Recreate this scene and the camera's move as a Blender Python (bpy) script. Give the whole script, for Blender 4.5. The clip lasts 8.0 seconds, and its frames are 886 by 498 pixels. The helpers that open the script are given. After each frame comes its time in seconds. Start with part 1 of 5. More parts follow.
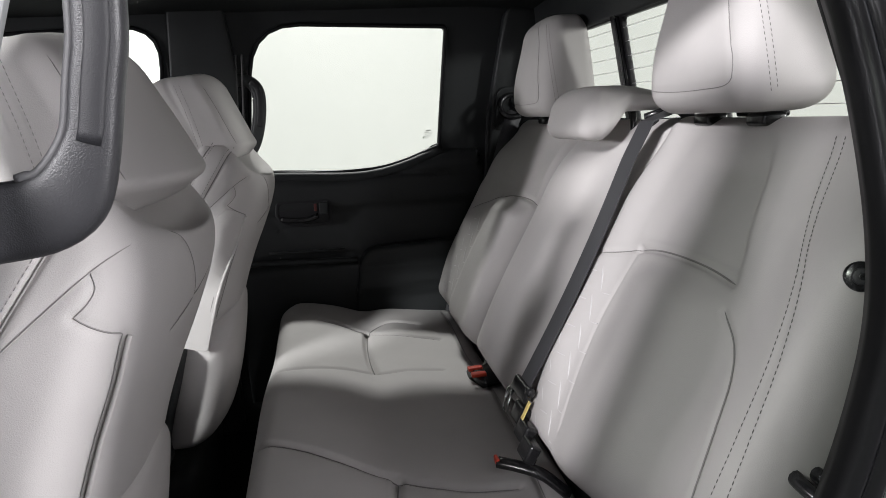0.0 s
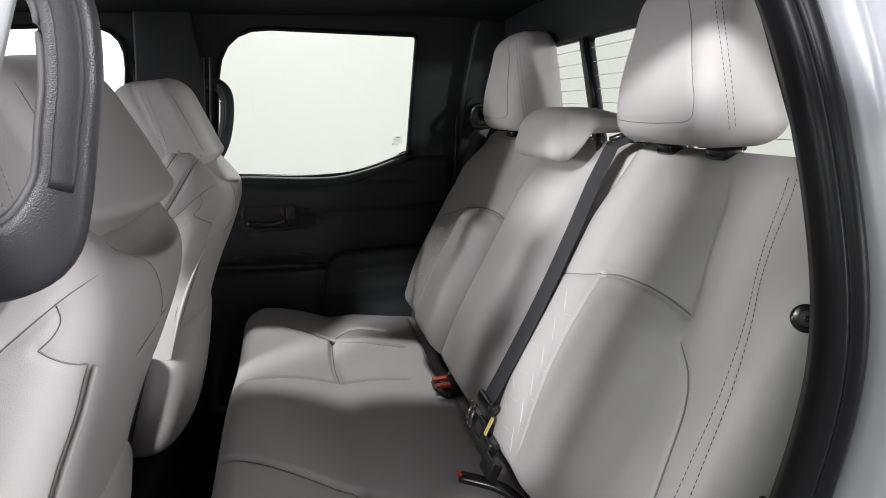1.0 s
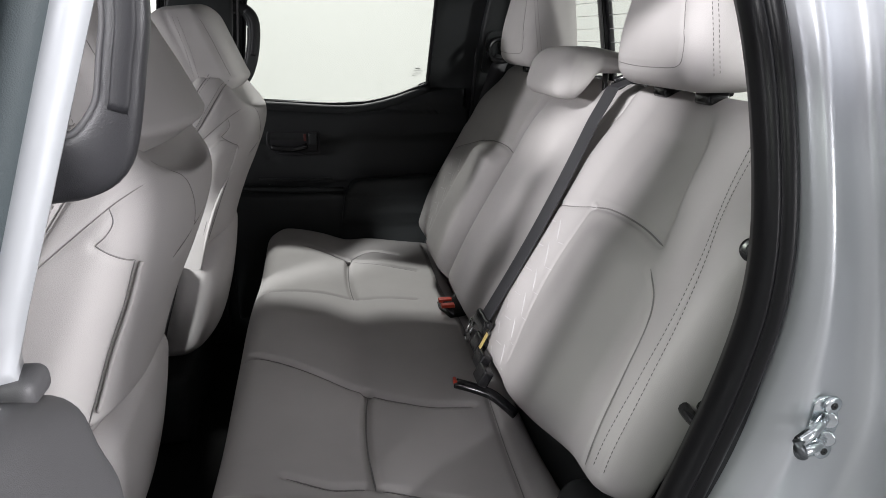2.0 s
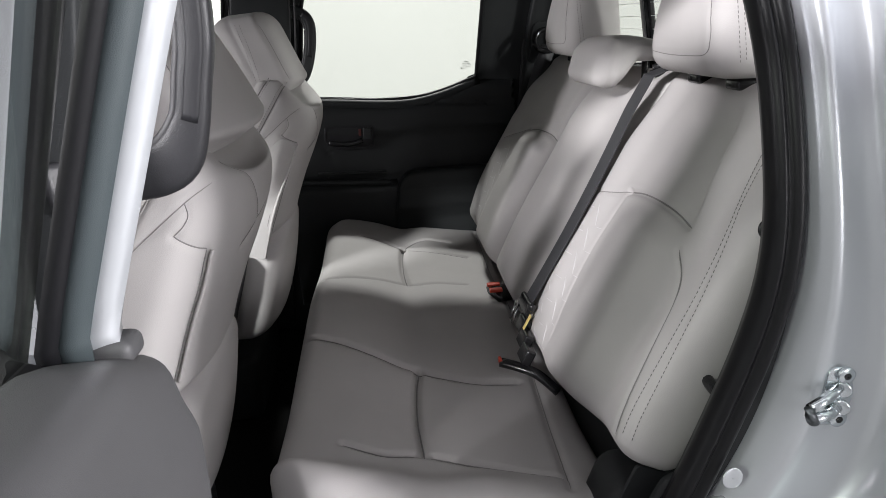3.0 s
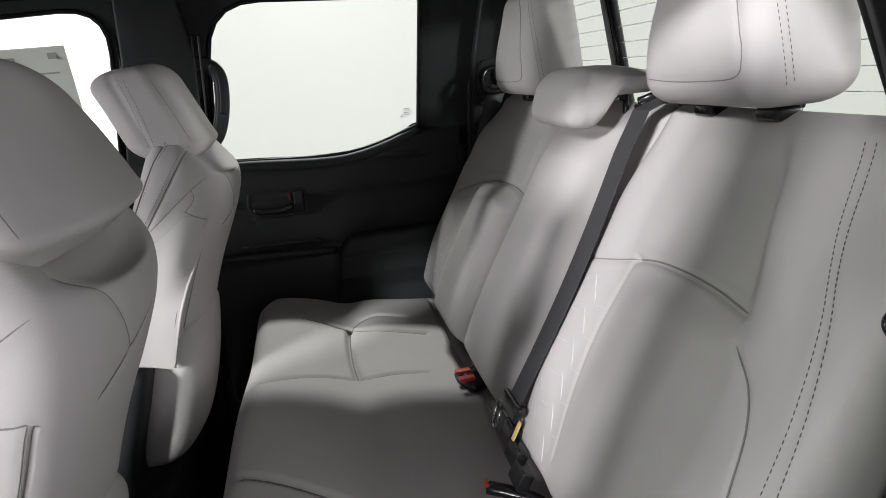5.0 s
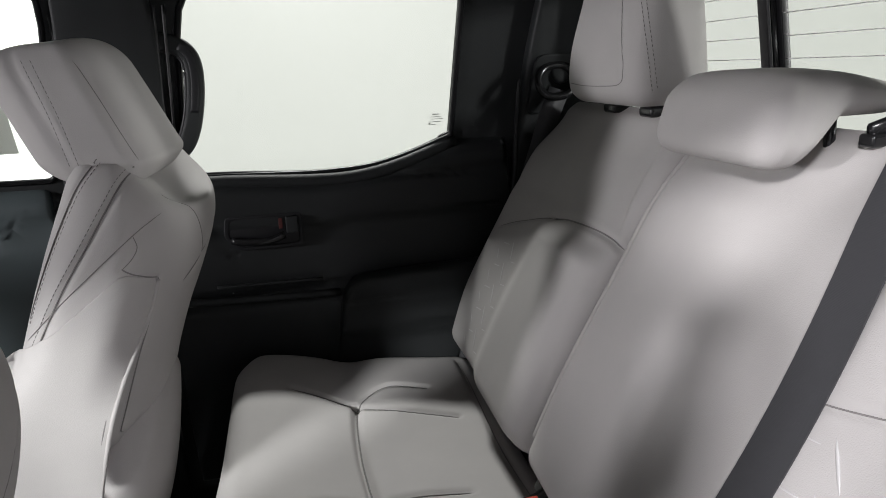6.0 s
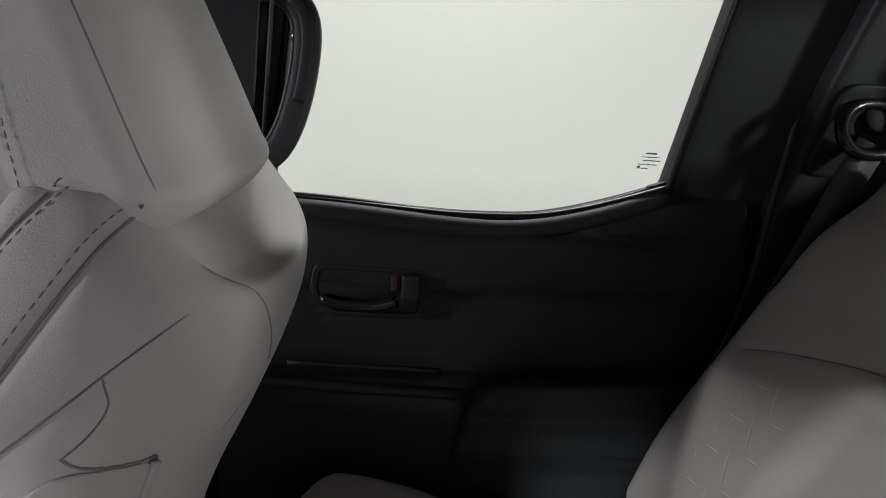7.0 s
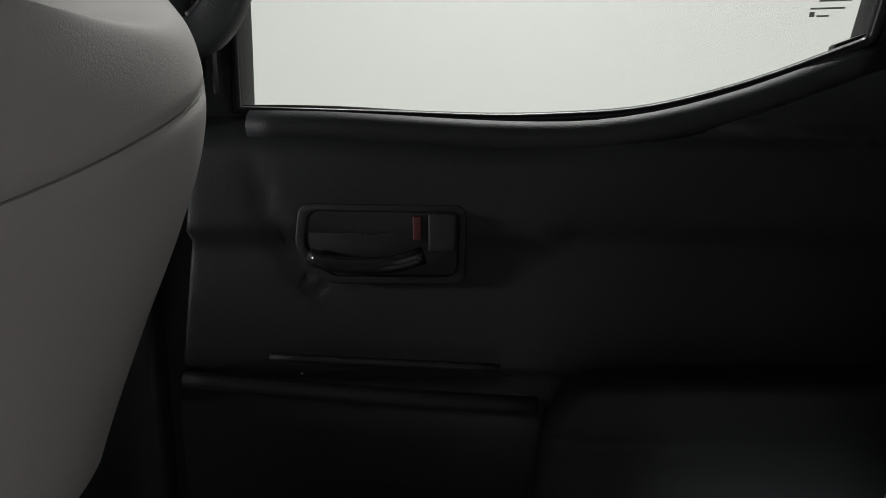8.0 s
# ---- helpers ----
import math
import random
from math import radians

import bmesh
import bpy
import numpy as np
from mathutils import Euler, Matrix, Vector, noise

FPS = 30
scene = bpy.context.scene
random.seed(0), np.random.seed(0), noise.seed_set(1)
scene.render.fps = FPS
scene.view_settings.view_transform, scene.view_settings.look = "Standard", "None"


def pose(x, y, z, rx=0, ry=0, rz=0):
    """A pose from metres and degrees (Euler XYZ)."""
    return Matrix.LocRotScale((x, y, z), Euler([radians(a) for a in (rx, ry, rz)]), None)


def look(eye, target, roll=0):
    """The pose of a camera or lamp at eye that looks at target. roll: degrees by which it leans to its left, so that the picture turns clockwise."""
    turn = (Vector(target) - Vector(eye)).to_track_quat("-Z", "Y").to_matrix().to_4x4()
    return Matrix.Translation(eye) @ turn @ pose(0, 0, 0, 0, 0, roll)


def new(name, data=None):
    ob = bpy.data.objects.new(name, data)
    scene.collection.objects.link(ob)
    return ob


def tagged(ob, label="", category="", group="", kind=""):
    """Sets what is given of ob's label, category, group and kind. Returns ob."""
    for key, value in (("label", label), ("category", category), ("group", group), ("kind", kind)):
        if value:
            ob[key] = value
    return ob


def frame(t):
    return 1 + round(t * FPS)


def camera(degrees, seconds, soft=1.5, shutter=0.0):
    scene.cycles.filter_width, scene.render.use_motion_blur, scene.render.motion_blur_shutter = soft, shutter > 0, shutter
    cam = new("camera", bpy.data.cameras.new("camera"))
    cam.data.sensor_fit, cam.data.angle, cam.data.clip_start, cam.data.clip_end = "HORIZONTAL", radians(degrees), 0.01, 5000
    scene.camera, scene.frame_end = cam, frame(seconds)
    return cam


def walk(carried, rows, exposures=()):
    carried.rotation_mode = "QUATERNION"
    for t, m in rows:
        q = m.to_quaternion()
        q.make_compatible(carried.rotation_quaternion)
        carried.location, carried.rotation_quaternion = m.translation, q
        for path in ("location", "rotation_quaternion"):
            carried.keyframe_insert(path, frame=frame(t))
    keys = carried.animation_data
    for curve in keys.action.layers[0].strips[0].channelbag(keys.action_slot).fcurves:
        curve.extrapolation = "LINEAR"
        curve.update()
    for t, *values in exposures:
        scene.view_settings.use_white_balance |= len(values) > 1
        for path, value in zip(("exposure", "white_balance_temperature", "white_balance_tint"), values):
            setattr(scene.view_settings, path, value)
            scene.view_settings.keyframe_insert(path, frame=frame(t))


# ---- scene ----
cam = camera(69.9, 8.0, 0.9)
PATH = [
    (0, (-0.07, -1.174, 1.553), (0.269, 0.753, 1.141), -3.1),
    (0.5, (-0.06, -1.182, 1.582), (0.348, 0.758, 1.313), -2.0),
    (0.7, (-0.054, -1.175, 1.592), (0.358, 0.762, 1.309), -2.1),
    (1, (-0.072, -1.179, 1.595), (0.37, 0.723, 1.161), -1.3),
    (1.5, (-0.079, -1.199, 1.606), (0.431, 0.638, 0.999), -0.0),
    (1.7, (-0.072, -1.233, 1.606), (0.382, 0.612, 0.983), 0.6),
    (2.8, (-0.044, -1.338, 1.625), (0.155, 0.539, 0.965), -2.0),
    (3, (-0.04, -1.348, 1.626), (0.126, 0.53, 0.959), -2.2),
    (3.5, (-0.039, -1.343, 1.62), (0.097, 0.506, 0.871), -2.2),
    (4, (-0.046, -1.286, 1.602), (0.129, 0.518, 0.758), -5.0),
    (4.5, (-0.032, -1.208, 1.608), (0.284, 0.668, 0.993), -6.0),
    (4.7, (-0.02, -1.161, 1.61), (0.343, 0.731, 1.074), -5.7),
    (5.8, (-0.034, -0.718, 1.599), (0.237, 1.179, 1.027), -3.4),
    (6, (-0.049, -0.626, 1.612), (0.349, 1.254, 1.057), -2.9),
    (6.2, (-0.062, -0.547, 1.642), (0.367, 1.346, 1.157), -1.2),
    (6.5, (-0.085, -0.405, 1.659), (0.302, 1.477, 1.103), -0.8),
    (7, (-0.122, -0.12, 1.587), (0.048, 1.806, 1.078), 4.5),
    (7.5, (-0.023, 0.036, 1.454), (-0.232, 1.989, 1.079), -0.1),
    (8, (-0.024, 0.169, 1.389), (-0.244, 2.125, 1.036), -0.6),
]
EXPOSURES = [(0.0, 0.1), (5.0, 0.1), (6.0, 0.0), (6.3, 0.0), (7.0, -0.2), (8.0, -0.3)]
walk(cam, [(t, look(eye, target, roll)) for t, eye, target, roll in PATH], EXPOSURES)

# ---- world and booth lights ----
world = bpy.data.worlds.new("world")
scene.world = world
world.use_nodes = True
world.node_tree.nodes["Background"].inputs[0].default_value = (0.8, 0.9, 1.0, 1)
world.node_tree.nodes["Background"].inputs[1].default_value = 0.05


def area_lamp(name, eye, target, sx, sy, watts, colour=(1, 1, 1)):
    data = bpy.data.lights.new(name, "AREA")
    data.shape, data.size, data.size_y, data.energy, data.color = "RECTANGLE", sx, sy, watts, colour
    ob = new(name, data)
    ob.matrix_world = look(eye, target)
    return ob


# x runs to the tail of the truck, y across it to the closed far door, z up
LAMPS = [
    ("near_lamp_row", (0.2, -1.95, 3.70), (0.2, -1.95, 0), 5.0, 0.4, 10),
    ("near_front_light", (-3.20, -3.80, 3.40), (0.2, 0.0, 1.3), 0.6, 0.35, 470),
    ("near_wall_light", (1.9, -4.40, 1.7), (-0.3, -0.4, 1.4), 1.2, 1.0, 64),
    ("near_tail_light", (4.70, -2.78, 2.2), (-0.3, -0.6, 1.3), 0.5, 0.9, 520),
    ("far_lamp_row", (0.0, 2.2, 3.70), (0.0, 1.6, 0), 0.4, 0.18, 215),
    ("front_light", (-4.8, -0.7, 2.0), (0.3, -0.2, 1.4), 0.4, 0.4, 140),
]
for name, eye, target, sx, sy, watts in LAMPS:
    area_lamp(name, eye, target, sx, sy, watts, (0.995, 0.98, 1.01))


# ---- materials ----
def material(name, colour, rough=0.5, metal=0.0, grain=0.0, grain_scale=600.0, vary=0.06, vary_scale=6.0, coat=0.0, spec=0.5, rough_vary=0.08):
    m = bpy.data.materials.new(name)
    m.use_nodes = True
    nt = m.node_tree
    b = nt.nodes["Principled BSDF"]
    b.inputs["Metallic"].default_value = metal
    b.inputs["Specular IOR Level"].default_value = spec
    b.inputs["Coat Weight"].default_value = coat
    b.inputs["Coat Roughness"].default_value = 0.08
    tc = nt.nodes.new("ShaderNodeTexCoord")
    n1 = nt.nodes.new("ShaderNodeTexNoise")
    n1.inputs["Scale"].default_value, n1.inputs["Detail"].default_value = vary_scale, 5
    nt.links.new(tc.outputs["Object"], n1.inputs["Vector"])
    n2 = nt.nodes.new("ShaderNodeTexNoise")
    n2.inputs["Scale"].default_value, n2.inputs["Detail"].default_value = grain_scale, 2
    nt.links.new(tc.outputs["Object"], n2.inputs["Vector"])
    ramp = nt.nodes.new("ShaderNodeMix")
    ramp.data_type = "RGBA"
    ramp.inputs["A"].default_value = (*[c * (1 - vary) for c in colour], 1)
    ramp.inputs["B"].default_value = (*[min(1, c * (1 + vary)) for c in colour], 1)
    nt.links.new(n1.outputs["Fac"], ramp.inputs["Factor"])
    nt.links.new(ramp.outputs["Result"], b.inputs["Base Color"])
    mr = nt.nodes.new("ShaderNodeMapRange")
    mr.inputs["To Min"].default_value, mr.inputs["To Max"].default_value = max(0.02, rough - rough_vary), min(1, rough + rough_vary)
    nt.links.new(n1.outputs["Fac"], mr.inputs["Value"])
    nt.links.new(mr.outputs["Result"], b.inputs["Roughness"])
    if grain:
        bump = nt.nodes.new("ShaderNodeBump")
        bump.inputs["Strength"].default_value, bump.inputs["Distance"].default_value = grain, 0.001
        nt.links.new(n2.outputs["Fac"], bump.inputs["Height"])
        nt.links.new(bump.outputs["Normal"], b.inputs["Normal"])
    return m


def glass_material(name, tint=(1, 1, 1), curve=5.0, least=0.04, most=0.92):
    m = bpy.data.materials.new(name)
    m.use_nodes = True
    nt = m.node_tree
    nt.nodes.remove(nt.nodes["Principled BSDF"])
    out = nt.nodes["Material Output"]
    clear, gloss, mix, facing, power, scale = (nt.nodes.new("ShaderNode" + k) for k in ("BsdfTransparent", "BsdfGlossy", "MixShader", "LayerWeight", "Math", "Math"))
    clear.inputs[0].default_value = (*tint, 1)
    gloss.inputs["Roughness"].default_value = 0.0
    facing.inputs["Blend"].default_value = 0.5
    power.operation, scale.operation = "POWER", "MULTIPLY_ADD"
    power.inputs[1].default_value = curve
    scale.inputs[1].default_value, scale.inputs[2].default_value = most, least
    nt.links.new(facing.outputs["Facing"], power.inputs[0])
    nt.links.new(power.outputs[0], scale.inputs[0])
    nt.links.new(scale.outputs[0], mix.inputs[0])
    nt.links.new(clear.outputs[0], mix.inputs[1])
    nt.links.new(gloss.outputs[0], mix.inputs[2])
    nt.links.new(mix.outputs[0], out.inputs["Surface"])
    return m


def webbing_material(name, colour):
    m = material(name, colour, 0.6, grain=0.16, grain_scale=900)
    nt = m.node_tree
    wave = nt.nodes.new("ShaderNodeTexWave")
    wave.inputs["Scale"].default_value, wave.inputs["Distortion"].default_value = 280, 0.4
    wave.bands_direction = "Z"
    tc = nt.nodes.new("ShaderNodeTexCoord")
    nt.links.new(tc.outputs["Object"], wave.inputs["Vector"])
    bump = [n for n in nt.nodes if n.type == "BUMP"][0]
    nt.links.new(wave.outputs["Fac"], bump.inputs["Height"])
    return m


FABRIC = material("grey_seat_vinyl", (0.405, 0.388, 0.381), 0.72, grain=0.3, grain_scale=900, vary=0.07, vary_scale=14, spec=0.22)
THREAD = material("dark_grey_thread", (0.11, 0.106, 0.102), 0.8)
# seat vinyl darkened to paint crease shade along seams; front-seat stitching uses it too
SEAM = material("shaded_seam_vinyl", (0.19, 0.183, 0.178), 0.8)
QUILT = material("pale_quilting", (0.47, 0.46, 0.46), 0.5, vary=0.03)
TRIM = material("black_grained_plastic", (0.022, 0.0235, 0.0245), 0.46, grain=0.5, grain_scale=900, vary=0.12, spec=0.22)
TRIM_SOFT = material("black_soft_plastic", (0.021, 0.0225, 0.0235), 0.52, grain=0.4, grain_scale=700, vary=0.12, spec=0.2)
TRIM_GREY = material("dark_grey_plastic", (0.018, 0.018, 0.020), 0.40, grain=0.35, grain_scale=900, vary=0.08, spec=0.35)
DOOR_TRIM = material("grey_door_plastic", (0.055, 0.0545, 0.057), 0.5, grain=0.25, grain_scale=1400, vary=0.08, spec=0.35)
DOOR_INSERT = material("grained_grip_plastic", (0.010, 0.010, 0.012), 0.55, grain=0.3, grain_scale=1500, vary=0.1, spec=0.35)
DOOR_TEAL = material("teal_grey_door_plastic", (0.085, 0.105, 0.11), 0.45, grain=0.25, grain_scale=1400, vary=0.1, spec=0.35)
TEAL_TRIM = material("dark_teal_plastic", (0.040, 0.050, 0.054), 0.45, grain=0.25, grain_scale=1400, vary=0.1, spec=0.35)
GLOSS = material("smooth_black_plastic", (0.012, 0.012, 0.013), 0.22, vary=0.1)
LINER = material("black_headliner_cloth", (0.021, 0.0225, 0.023), 0.95, grain=0.5, grain_scale=1500, vary=0.15, spec=0.1)
CARPET = material("black_carpet", (0.012, 0.012, 0.012), 1.0, grain=1.0, grain_scale=700, vary=0.3, spec=0.05)
RUBBER = material("black_rubber", (0.006, 0.006, 0.007), 0.36, vary=0.15, grain=0.05, spec=0.25)
PAINT = material("silver_metallic_paint", (0.51, 0.525, 0.55), 0.30, metal=0.6, coat=0.6, vary=0.02, grain=0.03, grain_scale=3000)
ZINC = material("zinc_plated_steel", (0.62, 0.66, 0.68), 0.22, metal=1.0, vary=0.1, vary_scale=60)
STRIKER_END = material("worn_dark_steel", (0.16, 0.17, 0.18), 0.35, metal=0.9, vary=0.2, vary_scale=80)
STEEL = material("bright_steel", (0.7, 0.7, 0.7), 0.2, metal=1.0)
WEB = webbing_material("charcoal_webbing", (0.040, 0.040, 0.044))
RED = material("red_plastic", (0.50, 0.045, 0.02), 0.4)
RED_MARK = material("dull_red_paint", (0.07, 0.008, 0.006), 0.6)
YELLOW = material("yellow_label", (0.7, 0.55, 0.2), 0.6)
WHITE = material("white_wall_paint", (0.50, 0.503, 0.492), 0.8, vary=0.004, vary_scale=0.6)
# unseen near walls, ceiling and floor are kept dark to cut bounced light
DARKWALL = material("dark_grey_wall_paint", (0.20, 0.20, 0.205), 0.7, vary=0.05, vary_scale=0.8)
BOOTHFLOOR = material("grey_booth_floor", (0.14, 0.14, 0.14), 0.5, vary=0.12, vary_scale=2.0)
GREY_PRINT = material("grey_print", (0.8, 0.8, 0.8), 0.6)
PAPER = material("paper_sheet", (0.62, 0.64, 0.58), 0.7, vary=0.03)
PAPER_BAR = material("printed_bar", (0.3, 0.32, 0.3), 0.7)
GLASS = glass_material("window_glass", (0.97, 0.985, 0.97))
PRIVACY = glass_material("tinted_privacy_glass", (0.63, 0.64, 0.622), 5.0, 0.012, 0.5)
DOOR_GLASS = glass_material("coated_door_glass", (0.55, 0.58, 0.54), 1.0, 0.12)
LAMPGLASS = bpy.data.materials.new("lit_lens")
LAMPGLASS.use_nodes = True
LAMPGLASS.node_tree.nodes["Principled BSDF"].inputs["Emission Color"].default_value = (1, 0.95, 0.85, 1)
LAMPGLASS.node_tree.nodes["Principled BSDF"].inputs["Emission Strength"].default_value = 2.5


# emits by itself; added in place of booth walls lit by lamps
GLOW_BACKDROP = bpy.data.materials.new("glowing_white_backdrop")
GLOW_BACKDROP.use_nodes = True
GLOW_BACKDROP.node_tree.nodes["Principled BSDF"].inputs["Base Color"].default_value = (0.25, 0.25, 0.245, 1)
GLOW_BACKDROP.node_tree.nodes["Principled BSDF"].inputs["Roughness"].default_value = 0.9
GLOW_BACKDROP.node_tree.nodes["Principled BSDF"].inputs["Emission Color"].default_value = (0.985, 1.0, 0.955, 1)
GLOW_BACKDROP.node_tree.nodes["Principled BSDF"].inputs["Emission Strength"].default_value = 1.16


# ---- building helpers ----
def mesh_of(name, verts, faces, mat, smooth=True):
    me = bpy.data.meshes.new(name)
    me.from_pydata([tuple(map(float, v)) for v in verts], [], [tuple(map(int, f)) for f in faces])
    bm = bmesh.new()
    bm.from_mesh(me)
    bmesh.ops.recalc_face_normals(bm, faces=bm.faces)
    bm.to_mesh(me)
    bm.free()
    me.materials.append(mat)
    if smooth:
        me.polygons.foreach_set("use_smooth", [True] * len(me.polygons))
    me.update()
    return me


def part(name, geo, mat, parent=None, label="", smooth=True):
    """One mesh object from (verts, faces), under a thing or a part."""
    ob = new(name, mesh_of(name, geo[0], geo[1], mat, smooth))
    if parent is not None:
        ob.parent = parent
    return tagged(ob, label)


def thing(name, label, category, group="", kind="", at=(0, 0, 0)):
    ob = new(name)
    ob.empty_display_size = 0.05
    ob.location = at
    return tagged(ob, label, category, group, kind)


def joined(*geos):
    vs, fs, k = [], [], 0
    for v, f in geos:
        vs.extend(list(map(tuple, v)))
        fs.extend([tuple(i + k for i in face) for face in f])
        k += len(v)
    return vs, fs


def axis_steps(h, r, step):
    k = max(2, int(r / max(step, 0.002)) + 1) if r > 0 else 0
    k = min(max(k, 3), 6) if r > 0 else 0
    inner = np.linspace(-(h - r), h - r, max(2, int(2 * (h - r) / step) + 1))
    if not k:
        return inner
    lo = np.linspace(-h, -(h - r), k + 1)[:-1]
    return np.concatenate([lo, inner, -lo[::-1]])


def soft_box(half, r, step):
    """Surface of a box with rounded edges: points (n, 3) and quads. step: one length, or three, of the grid."""
    step = (step,) * 3 if np.isscalar(step) else step
    half = np.array(half, float)
    ax = [axis_steps(half[i], r, step[i]) for i in range(3)]
    pts, quads, base = [], [], 0
    for i in range(3):
        j, k = (i + 1) % 3, (i + 2) % 3
        for s in (-1, 1):
            a, b = np.meshgrid(ax[j], ax[k], indexing="ij")
            p = np.zeros(a.shape + (3,))
            p[..., i], p[..., j], p[..., k] = s * half[i], a, b
            n, m = a.shape
            idx = base + np.arange(n * m).reshape(n, m)
            q = np.stack([idx[:-1, :-1], idx[1:, :-1], idx[1:, 1:], idx[:-1, 1:]], -1).reshape(-1, 4)
            quads.append(q if s > 0 else q[:, ::-1])
            pts.append(p.reshape(-1, 3))
            base += n * m
    pts, quads = np.concatenate(pts), np.concatenate(quads)
    _, first, inv = np.unique(np.round(pts, 6), axis=0, return_index=True, return_inverse=True)
    pts, quads = pts[first], inv.ravel()[quads]
    core = np.clip(pts, -(half - r), half - r)
    d = pts - core
    ln = np.linalg.norm(d, axis=1, keepdims=True)
    pts = np.where(ln > 1e-9, core + d / np.maximum(ln, 1e-9) * r, pts)
    return pts, quads


def smooth01(a, b, x):
    t = np.clip((x - a) / (b - a), 0, 1)
    return t * t * (3 - 2 * t)


def bell(c, w, x):
    return np.exp(-(((x - c) / w) ** 2))


def path_points(pts, n):
    """n points evenly along a smooth curve through pts."""
    p = np.array(pts, float)
    if len(p) > 2:
        out = []
        q = np.vstack([2 * p[0] - p[1], p, 2 * p[-1] - p[-2]])
        for i in range(1, len(q) - 2):
            t = np.linspace(0, 1, 16, endpoint=False)[:, None]
            a, b, c, d = q[i - 1], q[i], q[i + 1], q[i + 2]
            out.append(0.5 * (2 * b + (c - a) * t + (2 * a - 5 * b + 4 * c - d) * t**2 + (3 * b - a - 3 * c + d) * t**3))
        p = np.vstack(out + [p[-1:]])
    s = np.r_[0, np.cumsum(np.linalg.norm(np.diff(p, axis=0), axis=1))]
    u = np.linspace(0, s[-1], n)
    return np.stack([np.interp(u, s, p[:, i]) for i in range(p.shape[1])], 1)


def groove(u, v, pts, depth, width, n=40):
    """A soft crease along a curve in the (u, v) plane: how far to push in."""
    line = path_points(pts, n)
    best = np.full(u.shape, 1e9)
    for a, b in zip(line[:-1], line[1:]):
        ab = b - a
        t = np.clip(((u - a[0]) * ab[0] + (v - a[1]) * ab[1]) / max(ab @ ab, 1e-12), 0, 1)
        best = np.minimum(best, np.hypot(u - a[0] - t * ab[0], v - a[1] - t * ab[1]))
    return depth * np.exp(-((best / width) ** 2))


def tube(points, r, sides=8, closed=False, flat=(1.0, 1.0), up=(0, 0, 1)):
    """A tube along points; flat scales its section sideways and along up."""
    p = np.array(points, float)
    n = len(p)
    tan = np.gradient(p, axis=0) if not closed else np.roll(p, -1, 0) - np.roll(p, 1, 0)
    tan /= np.maximum(np.linalg.norm(tan, axis=1, keepdims=True), 1e-9)
    upv = np.array(up, float)
    side = np.cross(tan, upv)
    side /= np.maximum(np.linalg.norm(side, axis=1, keepdims=True), 1e-9)
    nor = np.cross(side, tan)
    ang = np.linspace(0, 2 * np.pi, sides, endpoint=False)
    rr = np.full(n, r) if np.isscalar(r) else np.array(r)
    v = p[:, None] + rr[:, None, None] * (np.cos(ang)[None, :, None] * side[:, None] * flat[0] + np.sin(ang)[None, :, None] * nor[:, None] * flat[1])
    v = v.reshape(-1, 3)
    f = []
    for i in range(n if closed else n - 1):
        for k in range(sides):
            a, b = i * sides + k, i * sides + (k + 1) % sides
            c, d = ((i + 1) % n) * sides + (k + 1) % sides, ((i + 1) % n) * sides + k
            f.append((a, b, c, d))
    if not closed:
        f += [tuple(range(sides))[::-1], tuple(range((n - 1) * sides, n * sides))]
    return v, f


def ribbon(points, side, half, thick):
    """A strap of some thickness along points; side: its sideways direction."""
    p = np.array(points, float)
    s = np.array(side, float)
    s = s / np.linalg.norm(s)
    tan = np.gradient(p, axis=0)
    nor = np.cross(tan, s)
    nor /= np.linalg.norm(nor, axis=1, keepdims=True)
    sec = [(-half, -thick / 2), (half, -thick / 2), (half, thick / 2), (-half, thick / 2)]
    v = np.concatenate([p + a * s + b * nor for a, b in sec]).reshape(4, len(p), 3).transpose(1, 0, 2).reshape(-1, 3)
    f = []
    for i in range(len(p) - 1):
        for k in range(4):
            f.append((4 * i + k, 4 * i + (k + 1) % 4, 4 * i + 4 + (k + 1) % 4, 4 * i + 4 + k))
    f += [(0, 1, 2, 3), (4 * len(p) - 1, 4 * len(p) - 2, 4 * len(p) - 3, 4 * len(p) - 4)]
    return v, f


def round_corners(pts, radii, n=6):
    """A closed outline with its corners rounded."""
    out, m = [], len(pts)
    for i in range(m):
        p, a, b = (np.array(pts[k % m], float) for k in (i, i - 1, i + 1))
        r = radii[i] if not np.isscalar(radii) else radii
        if r <= 0:
            out.append(p)
            continue
        da, db = a - p, b - p
        la, lb = np.linalg.norm(da), np.linalg.norm(db)
        k = min(r, 0.48 * la, 0.48 * lb)
        s, e = p + da / la * k, p + db / lb * k
        for t in np.linspace(0, 1, n):
            out.append((1 - t) ** 2 * s + 2 * t * (1 - t) * p + t * t * e)
    return np.array(out)


